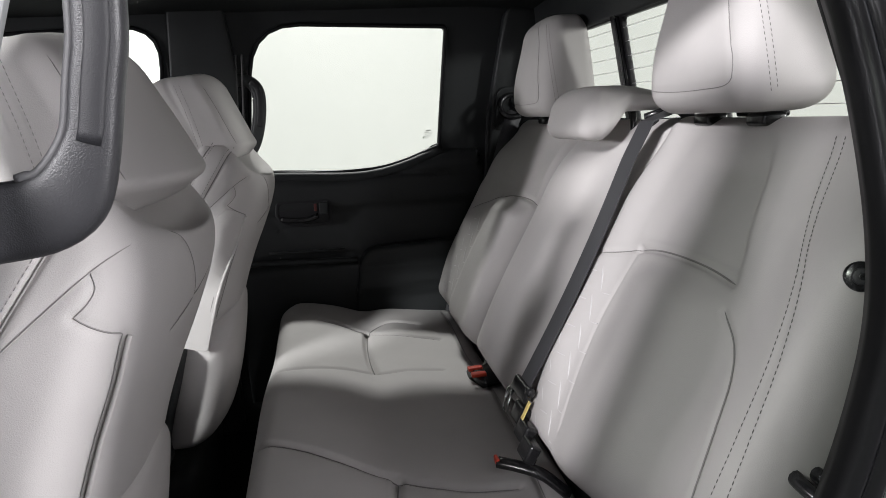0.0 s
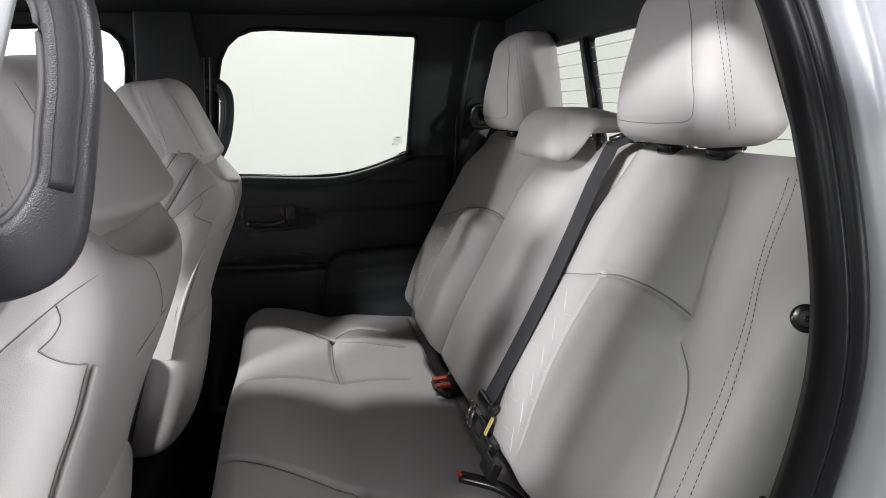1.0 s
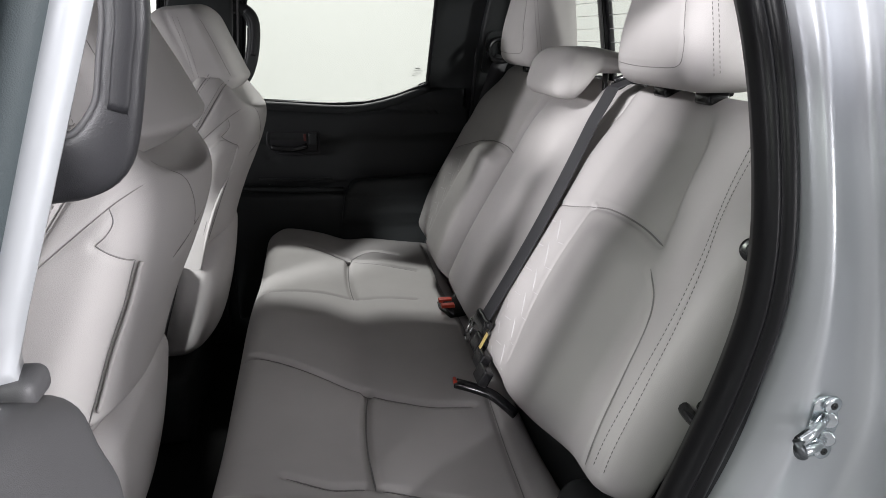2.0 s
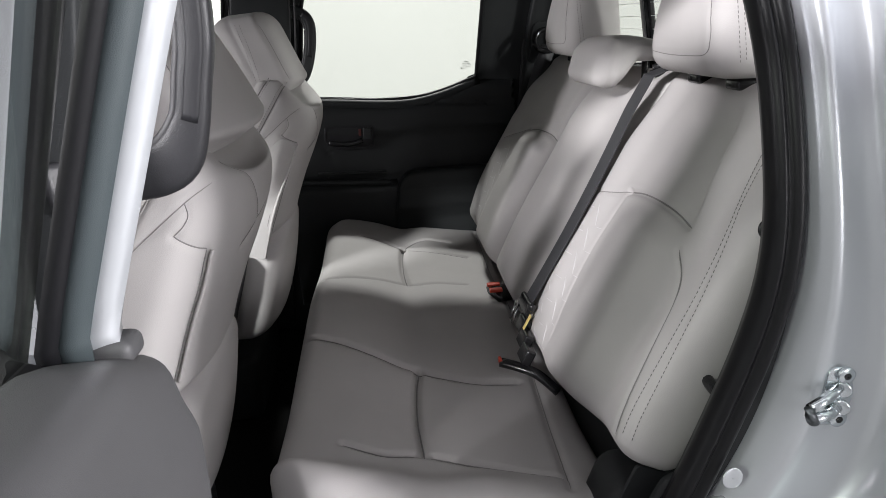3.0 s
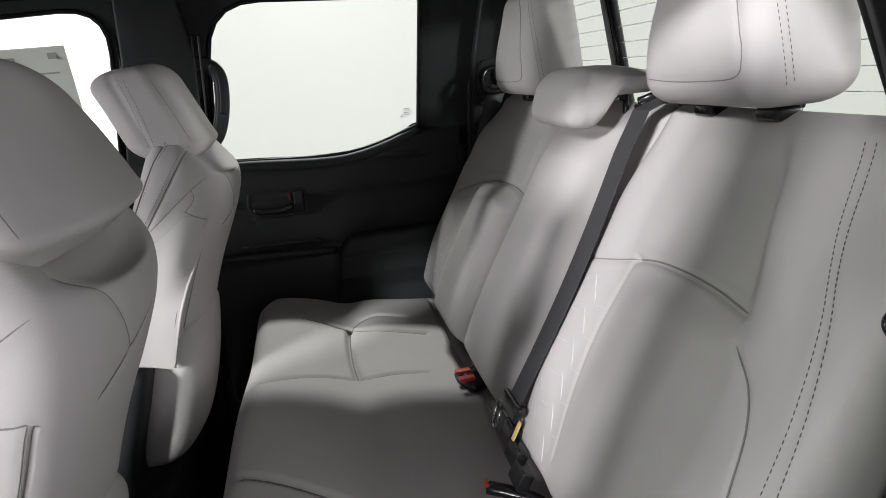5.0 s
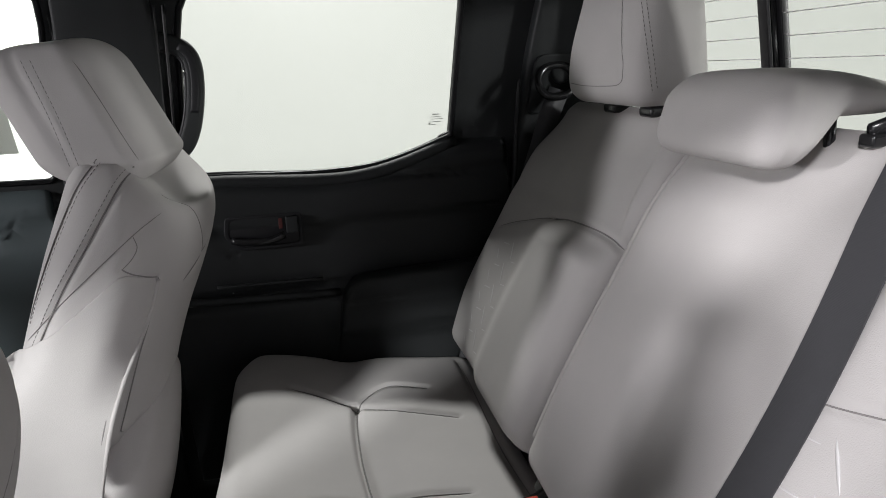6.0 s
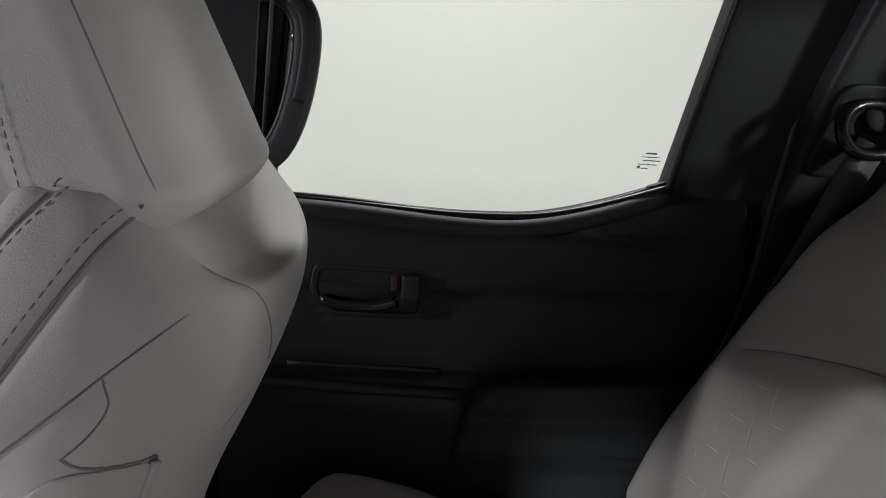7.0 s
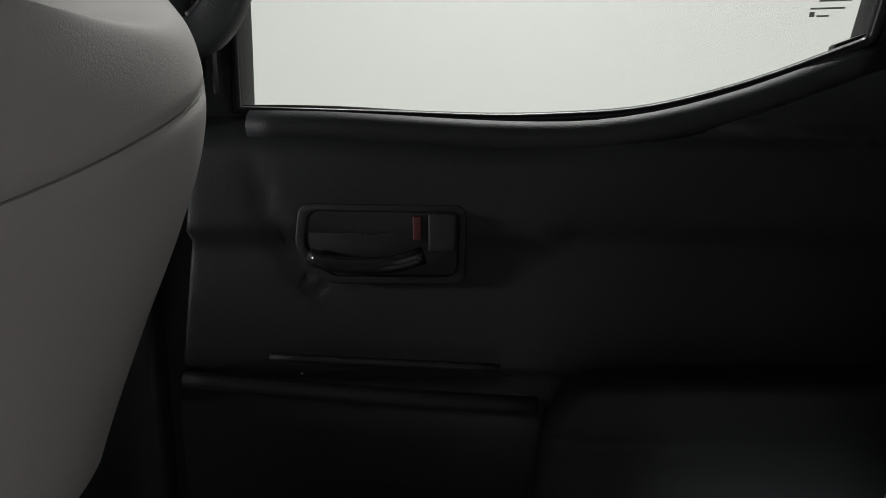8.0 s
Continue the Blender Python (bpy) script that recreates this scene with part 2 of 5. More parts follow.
def plate(outline, holes=(), thick=0.01, bevel=0.002, res=2):
    """A flat sheet in (u, v) with holes and rounded rims; w runs from 0 (back) to thick (front)."""
    data = bpy.data.curves.new("plate", "CURVE")
    data.dimensions, data.fill_mode = "2D", "BOTH"
    data.extrude, data.bevel_depth, data.bevel_resolution = max(1e-4, thick / 2 - bevel), bevel, res
    data.offset = -bevel
    for ring in (outline, *holes):
        sp = data.splines.new("POLY")
        sp.points.add(len(ring) - 1)
        for q, (u, v) in zip(sp.points, ring):
            q.co = (u, v, 0, 1)
        sp.use_cyclic_u = True
    ob = new("plate", data)
    deps = bpy.context.evaluated_depsgraph_get()
    me = bpy.data.meshes.new_from_object(ob.evaluated_get(deps))
    bm = bmesh.new()
    bm.from_mesh(me)
    bmesh.ops.remove_doubles(bm, verts=bm.verts, dist=1e-5)
    v = np.array([w.co[:] for w in bm.verts])
    v[:, 2] += thick / 2
    f = [[w.index for w in face.verts] for face in bm.faces]
    bm.free()
    bpy.data.objects.remove(ob)
    bpy.data.curves.remove(data)
    bpy.data.meshes.remove(me)
    return v, f


def grid_cut(geo, step):
    """Cuts a sheet's large faces along even lines in u and v, so that it can be bent."""
    bm = bmesh.new()
    vs = [bm.verts.new(v) for v in geo[0]]
    for f in geo[1]:
        try:
            bm.faces.new([vs[i] for i in f])
        except ValueError:
            pass
    lo, hi = np.min(geo[0], 0), np.max(geo[0], 0)
    for i in (0, 1):
        n = [0, 0, 0]
        n[i] = 1
        for c in np.arange(lo[i] + step, hi[i], step):
            co = [0, 0, 0]
            co[i] = c
            bmesh.ops.bisect_plane(bm, geom=bm.verts[:] + bm.edges[:] + bm.faces[:], plane_co=co, plane_no=n)
    bm.verts.index_update()
    v = np.array([w.co[:] for w in bm.verts])
    f = [[w.index for w in face.verts] for face in bm.faces]
    bm.free()
    return v, f


def box(x0, x1, y0, y1, z0, z1, r=0.0, step=0.1):
    p, q = soft_box(((x1 - x0) / 2, (y1 - y0) / 2, (z1 - z0) / 2), r, step)
    return p + np.array([(x0 + x1) / 2, (y0 + y1) / 2, (z0 + z1) / 2]), q


def plate_at(outline, y, thick):
    """A sheet drawn in (x, z) that stands at y and faces the doorway."""
    v, f = plate(round_corners(outline, 0.008), (), thick, 0.0015)
    return np.stack([v[:, 0], y - v[:, 2], v[:, 1]], 1), f


def disc(c, axis, r, h, sides=24, bev=0.15):
    """A short round body with softened rims; c: middle of its base."""
    a = Vector(axis).normalized()
    m = np.array(a.to_track_quat("Z", "Y").to_matrix())
    rings = [(r, 0), (r, h * (1 - bev)), (r * (1 - bev), h), (0.001, h)]
    v, f = [], []
    for rad, z in [(0.001, 0)] + rings:
        for t in np.linspace(0, 2 * np.pi, sides, endpoint=False):
            v.append(m @ np.array([rad * np.cos(t), rad * np.sin(t), z]) + np.array(c))
    for i in range(len(rings)):
        for k in range(sides):
            f.append((i * sides + k, i * sides + (k + 1) % sides, (i + 1) * sides + (k + 1) % sides, (i + 1) * sides + k))
    return v, f


def stitches(points, normal, length=0.0042, gap=0.0022, r=0.00048):
    """A row of small raised threads along points (n, 3), lifted along normal (3) or (n, 3)."""
    p = np.array(points, float)
    nr = np.broadcast_to(np.array(normal, float), p.shape)
    s = np.r_[0, np.cumsum(np.linalg.norm(np.diff(p, axis=0), axis=1))]
    geos, u = [], 0.0
    while u + length < s[-1]:
        q = np.array([[np.interp(w, s, p[:, i]) + 0.0003 * np.interp(w, s, nr[:, i]) for i in range(3)] for w in (u, u + length / 2, u + length)])
        geos.append(tube(q, np.array([0.5, 1, 0.5]) * r, 5, up=nr[0]))
        u += length + gap
    return joined(*geos)


def vertex_normals(geo):
    v = np.array(geo[0], float)
    f = np.array([t[:4] if len(t) >= 4 else (*t[:3], t[2]) for t in geo[1]])
    fn = np.cross(v[f[:, 2]] - v[f[:, 0]], v[f[:, 3]] - v[f[:, 1]])
    n = np.zeros_like(v)
    for k in range(4):
        np.add.at(n, f[:, k], fn)
    n /= np.maximum(np.linalg.norm(n, axis=1, keepdims=True), 1e-12)
    outward = ((v - v.mean(0)) * n).sum() > 0
    return v, n if outward else -n


def snap(points, geo, axis):
    """Lays points on the side of a skin that faces axis, moving them along axis; gives places and normals."""
    v, n = vertex_normals(geo)
    a = np.array(axis, float) / np.linalg.norm(axis)
    pick = n @ a > 0.12
    v, n = v[pick], n[pick]
    flat = v - (v @ a)[:, None] * a
    out, nor = [], []
    for p in np.array(points, float):
        d = ((flat - (p - (p @ a) * a)) ** 2).sum(1)
        near = np.argpartition(d, 14)[:14]
        near = near[(v[near] @ a) > (v[near] @ a).max() - 0.02]
        w = 1 / (d[near] + 2e-6)
        w /= w.sum()
        m = w @ n[near]
        m /= np.linalg.norm(m)
        t = ((w @ v[near] - p) @ m) / max(a @ m, 0.25)
        out.append(p + a * t)
        nor.append(m)
    nor = np.array(nor)
    for _ in range(2):
        nor[1:-1] = (nor[:-2] + nor[1:-1] + nor[2:]) / 3
    return np.array(out), nor / np.linalg.norm(nor, axis=1, keepdims=True)


def creased(geo, line, depth, width):
    """Pulls a skin in along a line, as a sewn seam does."""
    v, n = vertex_normals(geo)
    lo, hi = np.min(line, 0) - 3 * width, np.max(line, 0) + 3 * width
    pick = np.where(((v > lo) & (v < hi)).all(1))[0]
    p = v[pick]
    best = np.full(len(p), 1e9)
    for a, b in zip(line[:-1], line[1:]):
        ab = b - a
        t = np.clip(((p - a) @ ab) / max(ab @ ab, 1e-12), 0, 1)
        best = np.minimum(best, np.linalg.norm(p - a - t[:, None] * ab, axis=1))
    v[pick] = p - n[pick] * (depth * np.exp(-((best / width) ** 2)))[:, None]
    return v, geo[1]


def sewn(geo, seams, axis, samples=60):
    """Creases a skin along seams: rows of (points, depth, width)."""
    for pts, depth, width in seams:
        line, _ = snap(path_points(pts, samples), geo, axis)
        geo = creased(geo, line, depth, width)
    return geo


def seam_on(parent, geo, pts, axis, mat, r=0.0011, lift=0.0002, n=60, name="seam"):
    p, nr = snap(path_points(pts, n), geo, axis)
    return part(name, tube(p + nr * lift, np.r_[np.linspace(0.3, 1, 4), np.ones(n - 8), np.linspace(1, 0.3, 4)] * r, 6, up=nr[n // 2]), mat, parent)


def stitching_on(parent, geo, pts, axis, mat, n=90, lift=0.0003, length=0.0042, gap=0.0024, r=0.0006):
    p, nr = snap(path_points(pts, n), geo, axis)
    return tagged(part("stitching", stitches(p + nr * lift, nr, length, gap, r), mat, parent), kind="stuff")


def smooth_table(a, b, n=160):
    """A smooth curve through b over a, as two rows for np.interp."""
    p = path_points(list(zip(a, b)), n)
    return p[:, 0], p[:, 1]


# ---- booth around the truck ----
def booth():
    for name, b in (
        ("wall_north", (-5.1, 5.1, 3.5, 3.6, 0, 3.8)), ("wall_south", (-5.1, 5.1, -4.6, -4.5, 0, 3.8)),
        ("wall_east", (5.0, 5.1, -4.5, 3.5, 0, 3.8)), ("wall_west", (-5.1, -5.0, -4.5, 3.5, 0, 3.8)),
    ):
        near = name in ("wall_south", "wall_west")
        tagged(part(name, box(*b, step=2), DARKWALL if near else WHITE, smooth=False), "plain unseen wall, dark to cut bounced light" if near else "plain white photo booth wall", "wall", kind="structure")
    tagged(part("ground", box(-5.1, 5.1, -4.6, 3.6, -0.1, 0, step=2), BOOTHFLOOR, smooth=False), "grey sealed booth floor", "floor", kind="structure")
    tagged(part("ceiling", box(-5.1, 5.1, -4.6, 3.6, 3.8, 3.9, step=2), DARKWALL, smooth=False), "unseen ceiling, dark to cut bounced light", "ceiling", kind="structure")


booth()


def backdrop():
    """An added white backdrop outside the cab's windows, glowing in place of lamp-lit booth walls."""
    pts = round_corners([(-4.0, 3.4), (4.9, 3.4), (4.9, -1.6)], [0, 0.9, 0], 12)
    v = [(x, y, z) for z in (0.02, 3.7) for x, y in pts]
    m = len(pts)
    tagged(part("backdrop", (v, [(i, i + 1, m + i + 1, m + i) for i in range(m - 1)]), GLOW_BACKDROP), "white backdrop glowing in place of lit booth walls", "backdrop", kind="structure")


backdrop()


# ---- cab shell ----
def y_side(z):
    """Half width of the cab's glass line at height z."""
    return 0.79 - 0.30 * np.maximum(0, z - 1.43)


REAR_WINDOW = round_corners([(-0.292, 1.416), (-0.03, 1.402), (0.09, 1.406), (0.18, 1.427), (0.276, 1.463), (0.296, 1.797), (-0.236, 1.818)],
                            [0.0, 0.05, 0.04, 0.05, 0.008, 0.012, 0.13])
FRONT_WINDOW = round_corners([(-1.35, 1.445), (-0.535, 1.428), (-0.455, 1.822), (-1.10, 1.80)], [0.02, 0.02, 0.11, 0.05])


def side_sheet(geo, back, sign=1, step=0.06):
    """Lays a sheet drawn in (x, z) on the cab's side; back: how far outside the glass line its outer face lies."""
    v, f = grid_cut(geo, step)
    y = y_side(v[:, 1]) + back - v[:, 2]
    return np.stack([v[:, 0], sign * y, v[:, 1]], 1), f


def cab_shell():
    far = plate([(-1.5, 0.585), (0.70, 0.585), (0.70, 1.90), (-1.5, 1.90)], (REAR_WINDOW, FRONT_WINDOW), 0.045, 0.006)
    tagged(part("wall_far", side_sheet(far, 0.03), TRIM_SOFT), "black inner cab side with two window openings", "cab side", kind="structure")
    near_open = round_corners([(-0.37, 0.66), (0.14, 0.66), (0.290, 1.055), (0.335, 1.182), (0.372, 1.296), (0.386, 1.38), (0.380, 1.50), (0.325, 1.815), (-0.30, 1.82)],
                              [0.05, 0.08, 0.0, 0.03, 0.03, 0.03, 0.05, 0.12, 0.05])
    near = plate([(-1.5, 0.585), (0.70, 0.585), (0.70, 1.90), (-1.5, 1.90)], (near_open, FRONT_WINDOW), 0.045, 0.006)
    tagged(part("wall_near", side_sheet(near, -0.022, -1), TRIM_SOFT), "black inner cab side with an open doorway", "cab side", kind="structure")
    # headliner, gently crowned
    p, q = soft_box((1.12, 0.66, 0.02), 0.015, 0.05)
    p[:, 2] += 1.885 - 0.02 * (p[:, 1] / 0.66) ** 2 - 0.03 * smooth01(0.75, 1.12, p[:, 0])
    p[:, 0] -= 0.40
    tagged(part("ceiling", (p, q), LINER), "black cloth headliner of the cab", "headliner", kind="structure")
    tagged(part("floor", box(-1.5, 0.74, -0.80, 0.81, 0.56, 0.60, 0.01, 0.2), CARPET), "black carpeted cab floor", "floor", kind="structure")
    tagged(part("wall_front", box(-1.56, -1.50, -0.78, 0.78, 0.60, 1.41, 0.02, 0.3), TRIM_SOFT), "plain black bulkhead", "bulkhead", kind="structure")


cab_shell()


def rear_wall():
    """The back of the cab, leaning forward to the top, with its three-pane window."""
    def lean(v):
        z = v[:, 1]
        return np.stack([0.615 - 0.18 * (z - 1.50) - v[:, 2], v[:, 0], z], 1)
    hole = round_corners([(-0.62, 1.495), (0.62, 1.495), (0.59, 1.738), (-0.59, 1.738)], 0.03)
    v, f = plate([(-0.76, 0.62), (0.76, 0.62), (0.72, 1.88), (-0.72, 1.88)], (hole,), 0.04, 0.006)
    v[:, 2] -= 0.025
    tagged(part("wall_rear", (lean(v), f), TRIM_SOFT), "black cab back wall with a window opening", "cab wall", kind="structure")
    win = thing("rear_window", "three-pane sliding rear window with fine heating lines", "window", kind="structure")
    panes = ((-0.625, -0.178), (-0.142, 0.142), (0.178, 0.625))
    for i, (a, b) in enumerate(panes):
        hole = round_corners([(a + 0.004, 1.500), (b - 0.004, 1.500), (b - 0.004, 1.734), (a + 0.004, 1.734)], 0.012)
        out = round_corners([(a - 0.008, 1.484), (b + 0.008, 1.484), (b + 0.008, 1.75), (a - 0.008, 1.75)], 0.012)
        v, f = plate(out, (hole,), 0.012, 0.002)
        v[:, 2] -= 0.007
        part("frame", (lean(v), f), RUBBER, win)
        v, f = plate([(a, 1.490), (b, 1.490), (b, 1.744), (a, 1.744)], (), 0.004, 0.0005)
        v[:, 2] -= 0.004
        pane = part("pane", (lean(v), f), PRIVACY, win, "tinted glass pane", smooth=False)
        geos = []
        for k in range(8):
            z = 1.512 + 0.029 * k
            geos.append(tube(lean(np.array([[u, z, 0.0035] for u in np.linspace(a + 0.006, b - 0.006, 5)])), 0.0006, 4))
        tagged(part("heating_lines", joined(*geos), GREY_PRINT, win), kind="stuff")
    for y in (-0.16, 0.16):
        v, f = plate([(y - 0.014, 1.49), (y + 0.014, 1.49), (y + 0.014, 1.745), (y - 0.014, 1.745)], (), 0.02, 0.004)
        v[:, 2] -= 0.006
        mull = part("mullion", (lean(v), f), GLOSS, win)
        part("mullion_edge", tube(lean(np.array([[y - 0.012 * np.sign(y), z, 0.016] for z in np.linspace(1.50, 1.735, 4)])), 0.002, 6), TRIM_GREY, mull)


rear_wall()


def far_door():
    door = thing("rear_door", "closed black-trimmed rear door with a pale tinted window", "car door", at=(0, 0, 0))
    # trim panel: top follows the window, rear edge slants forward to the floor
    top = path_points([(-0.33, 1.412), (-0.20, 1.409), (-0.03, 1.398), (0.07, 1.400), (0.17, 1.421), (0.285, 1.462)], 24)
    ring = [(-0.36, 0.70), (-0.37, 1.12), (-0.325, 1.40)] + [tuple(p) for p in top] + [(0.40, 1.452), (0.412, 1.28), (0.385, 1.20), (0.255, 0.88), (0.20, 0.70)]
    v, f = grid_cut(plate(round_corners(ring, 0.004, 3), (), 0.05, 0.006, 2), 0.012)
    x, z, w = v[:, 0], v[:, 1], v[:, 2]
    front = smooth01(0.01, 0.045, w)
    zt = np.interp(x, top[:, 0], top[:, 1])
    y = 0.795 - w
    y += 0.028 * smooth01(zt - 0.035, zt, z) * front            # roll over to the glass
    y += 0.014 * (1 - smooth01(1.287, 1.297, z)) * front            # lower field set back under the pad
    y += 0.012 * (1 - smooth01(1.14, 1.16, z)) * (1 - smooth01(-0.05, 0.0, x)) * front  # map pocket
    y -= 0.016 * (1 - smooth01(1.115, 1.13, z)) * front
    y += groove(x, z, [(0.09, 1.387), (0.20, 1.386), (0.41, 1.379)], 0.008, 0.006) * front
    y += groove(x, z, [(0.02, 1.303), (0.41, 1.302)], 0.008, 0.005) * front
    y += groove(x, z, [(-0.27, 1.36), (-0.235, 1.26), (-0.20, 1.225)], 0.005, 0.006) * front
    part("trim_panel", (np.stack([x, y, z], 1), f), TRIM, door)
    # padded upper roll along the glass
    pts = [(p[0], 0.768, p[1] - 0.012) for p in top[2:]]
    part("sill_roll", tube(pts, 0.016, 10), TRIM_SOFT, door)
    pts = [(p[0], 0.782, p[1] + 0.004) for p in top[1:]]
    part("glass_seal", tube(pts, 0.006, 6), RUBBER, door, "thin black rubber seal")
    # armrest
    ring = round_corners([(-0.025, 0.93), (0.005, 1.135), (0.036, 1.174), (0.352, 1.183), (0.362, 1.165), (0.30, 1.02), (0.262, 0.92)],
                         [0.02, 0.03, 0.03, 0.012, 0.01, 0.02, 0.02])
    v, f = grid_cut(plate(ring, (), 0.055, 0.012, 3), 0.012)
    x, z, w = v[:, 0], v[:, 1], v[:, 2]
    front = smooth01(0.02, 0.05, w)
    y = 0.75 - w + 0.016 * (1 - smooth01(1.08, 1.16, z)) * front + 0.02 * (1 - smooth01(1.0, 1.06, z)) * front
    y += groove(x, z, [(0.0, 1.118), (0.35, 1.127)], 0.005, 0.004) * front + groove(x, z, [(-0.02, 1.03), (0.30, 1.042)], 0.007, 0.004) * front
    part("armrest", (np.stack([x, y, z], 1), f), TRIM_SOFT, door)
    # shelf lip of the map pocket
    part("pocket_lip", tube([(u, 0.742 - 0.006 * math.sin((u + 0.35) * 8), 1.150 - 0.04 * (u + 0.35)) for u in np.linspace(-0.35, 0.0, 14)], 0.009, 8), TRIM_SOFT, door)
    part("pocket_edge", tube([(u, 0.742, 1.176 - 0.02 * (u + 0.26)) for u in np.linspace(-0.26, -0.035, 10)], 0.004, 6), TRIM, door)
    # inner handle in its recess
    ring = round_corners([(-0.232, 1.285), (-0.20, 1.250), (-0.068, 1.252), (-0.066, 1.326), (-0.225, 1.328)], 0.012)
    inner = round_corners([(-0.222, 1.287), (-0.195, 1.258), (-0.076, 1.260), (-0.074, 1.318), (-0.215, 1.320)], 0.010)
    v, f = plate(ring, (inner,), 0.008, 0.002)
    bezel = part("handle_bezel", (np.stack([v[:, 0], 0.752 - v[:, 2], v[:, 1]], 1), f), DOOR_INSERT, door)
    v, f = plate(inner, (), 0.004, 0.001)
    part("recess", (np.stack([v[:, 0], 0.7495 - v[:, 2], v[:, 1]], 1), f), DOOR_INSERT, bezel)
    lever = path_points([(-0.215, 0.741, 1.277), (-0.19, 0.735, 1.272), (-0.14, 0.731, 1.272), (-0.105, 0.735, 1.281)], 14)
    part("lever", tube(lever, 0.007, 10, flat=(0.8, 1.2)), GLOSS, bezel, "glossy black pull lever")
    p, q = soft_box((0.013, 0.006, 0.018), 0.003, 0.01)
    part("lock_lever", (p + np.array([-0.088, 0.737, 1.302]), q), TRIM, bezel)
    p, q = soft_box((0.004, 0.002, 0.011), 0.001, 0.01)
    part("lock_mark", (p + np.array([-0.112, 0.741, 1.305]), q), RED_MARK, bezel, "small dull red lock mark")
    part("screw", disc((-0.228, 0.7405, 1.161), (0, -1, 0), 0.0016, 0.002, 8), STEEL, door, "tiny bright screw")
    # glass with its printed mark
    v, f = plate(round_corners([(-0.33, 1.38), (0.30, 1.38), (0.33, 1.84), (-0.29, 1.84)], 0.02), (), 0.004, 0.0006)
    y = y_side(v[:, 1]) + 0.012 - v[:, 2]
    pane = part("window_pane", (np.stack([v[:, 0], y, v[:, 1]], 1), f), PRIVACY, door, "tinted side glass with a small printed mark", smooth=False)
    for i, (u0, u1, zz, h) in enumerate(((0.238, 0.254, 1.510, 0.0022), (0.233, 0.259, 1.5045, 0.0012), (0.236, 0.262, 1.4995, 0.0014), (0.230, 0.258, 1.4935, 0.0014), (0.230, 0.234, 1.489, 0.004), (0.236, 0.246, 1.4875, 0.0014))):
        yy = float(y_side(np.array(zz))) + 0.006
        part("printed_bar", box(u0, u1, yy, yy + 0.001, zz - h / 2, zz + h / 2, step=1), GREY_PRINT, pane, smooth=False)
    p, q = soft_box((0.013, 0.006, 0.004), 0.002, 0.01)
    p[:, 2] += 0.35 * p[:, 0]
    part("seal_clip", (p + np.array([0.262, 0.776, 1.463]), q), RUBBER, door)
    # rubber run round the glass with its thin bright line
    ring = [(px, float(y_side(np.array(pz))) - 0.016, pz) for px, pz in REAR_WINDOW]
    part("window_rubber", tube(ring, 0.006, 6, closed=True, up=(0, 1, 0)), RUBBER, door)


far_door()


def far_front_door():
    door = thing("front_door", "closed front door with a dark teal-black sill and bright window", "car door")
    ring = round_corners([(-1.45, 0.70), (-0.56, 0.70), (-0.55, 1.415), (-1.45, 1.44)], 0.02)
    v, f = grid_cut(plate(ring, (), 0.05, 0.008), 0.02)
    x, z, w = v[:, 0], v[:, 1], v[:, 2]
    front = smooth01(0.01, 0.045, w)
    y = 0.80 - w + 0.03 * smooth01(1.38, 1.43, z) * front
    y += groove(x, z, [(-1.4, 1.352), (-0.56, 1.342)], 0.014, 0.010) * front
    y += groove(x, z, [(-1.4, 1.322), (-0.56, 1.312)], 0.014, 0.008) * front
    part("trim_panel", (np.stack([x, y, z], 1), f), DOOR_TEAL, door)
    v, f = plate([(-1.38, 1.40), (-0.52, 1.40), (-0.44, 1.84), (-1.1, 1.84)], (), 0.004, 0.0006)
    y = y_side(v[:, 1]) + 0.012 - v[:, 2]
    pane = part("window_pane", (np.stack([v[:, 0], y, v[:, 1]], 1), f), GLASS, door, "clear front door glass", smooth=False)
    pane.visible_shadow = False
    ring = [(px, float(y_side(np.array(pz))) - 0.016, pz) for px, pz in FRONT_WINDOW]
    part("window_rubber", tube(ring, 0.006, 6, closed=True, up=(0, 1, 0)), RUBBER, door)
    sheet = thing("window_sticker", "printed paper sheet stuck to the front door glass", "sticker")
    v, f = plate([(-0.86, 1.487), (-0.592, 1.487), (-0.582, 1.746), (-0.86, 1.746)], (), 0.0015, 0.0002)
    y = y_side(v[:, 1]) + 0.004 - v[:, 2]
    part("paper", (np.stack([v[:, 0], y, v[:, 1]], 1), f), PAPER, sheet, smooth=False)
    for u0, u1, zz, h in ((-0.84, -0.70, 1.72, 0.012), (-0.625, -0.605, 1.725, 0.016), (-0.84, -0.61, 1.685, 0.004), (-0.84, -0.61, 1.612, 0.022), (-0.84, -0.61, 1.585, 0.004), (-0.84, -0.70, 1.54, 0.004)):
        yy = float(y_side(np.array(zz))) + 0.0005
        part("print_bar", box(u0, u1, yy, yy + 0.001, zz - h / 2, zz + h / 2, step=1), PAPER_BAR, sheet, smooth=False)


far_front_door()


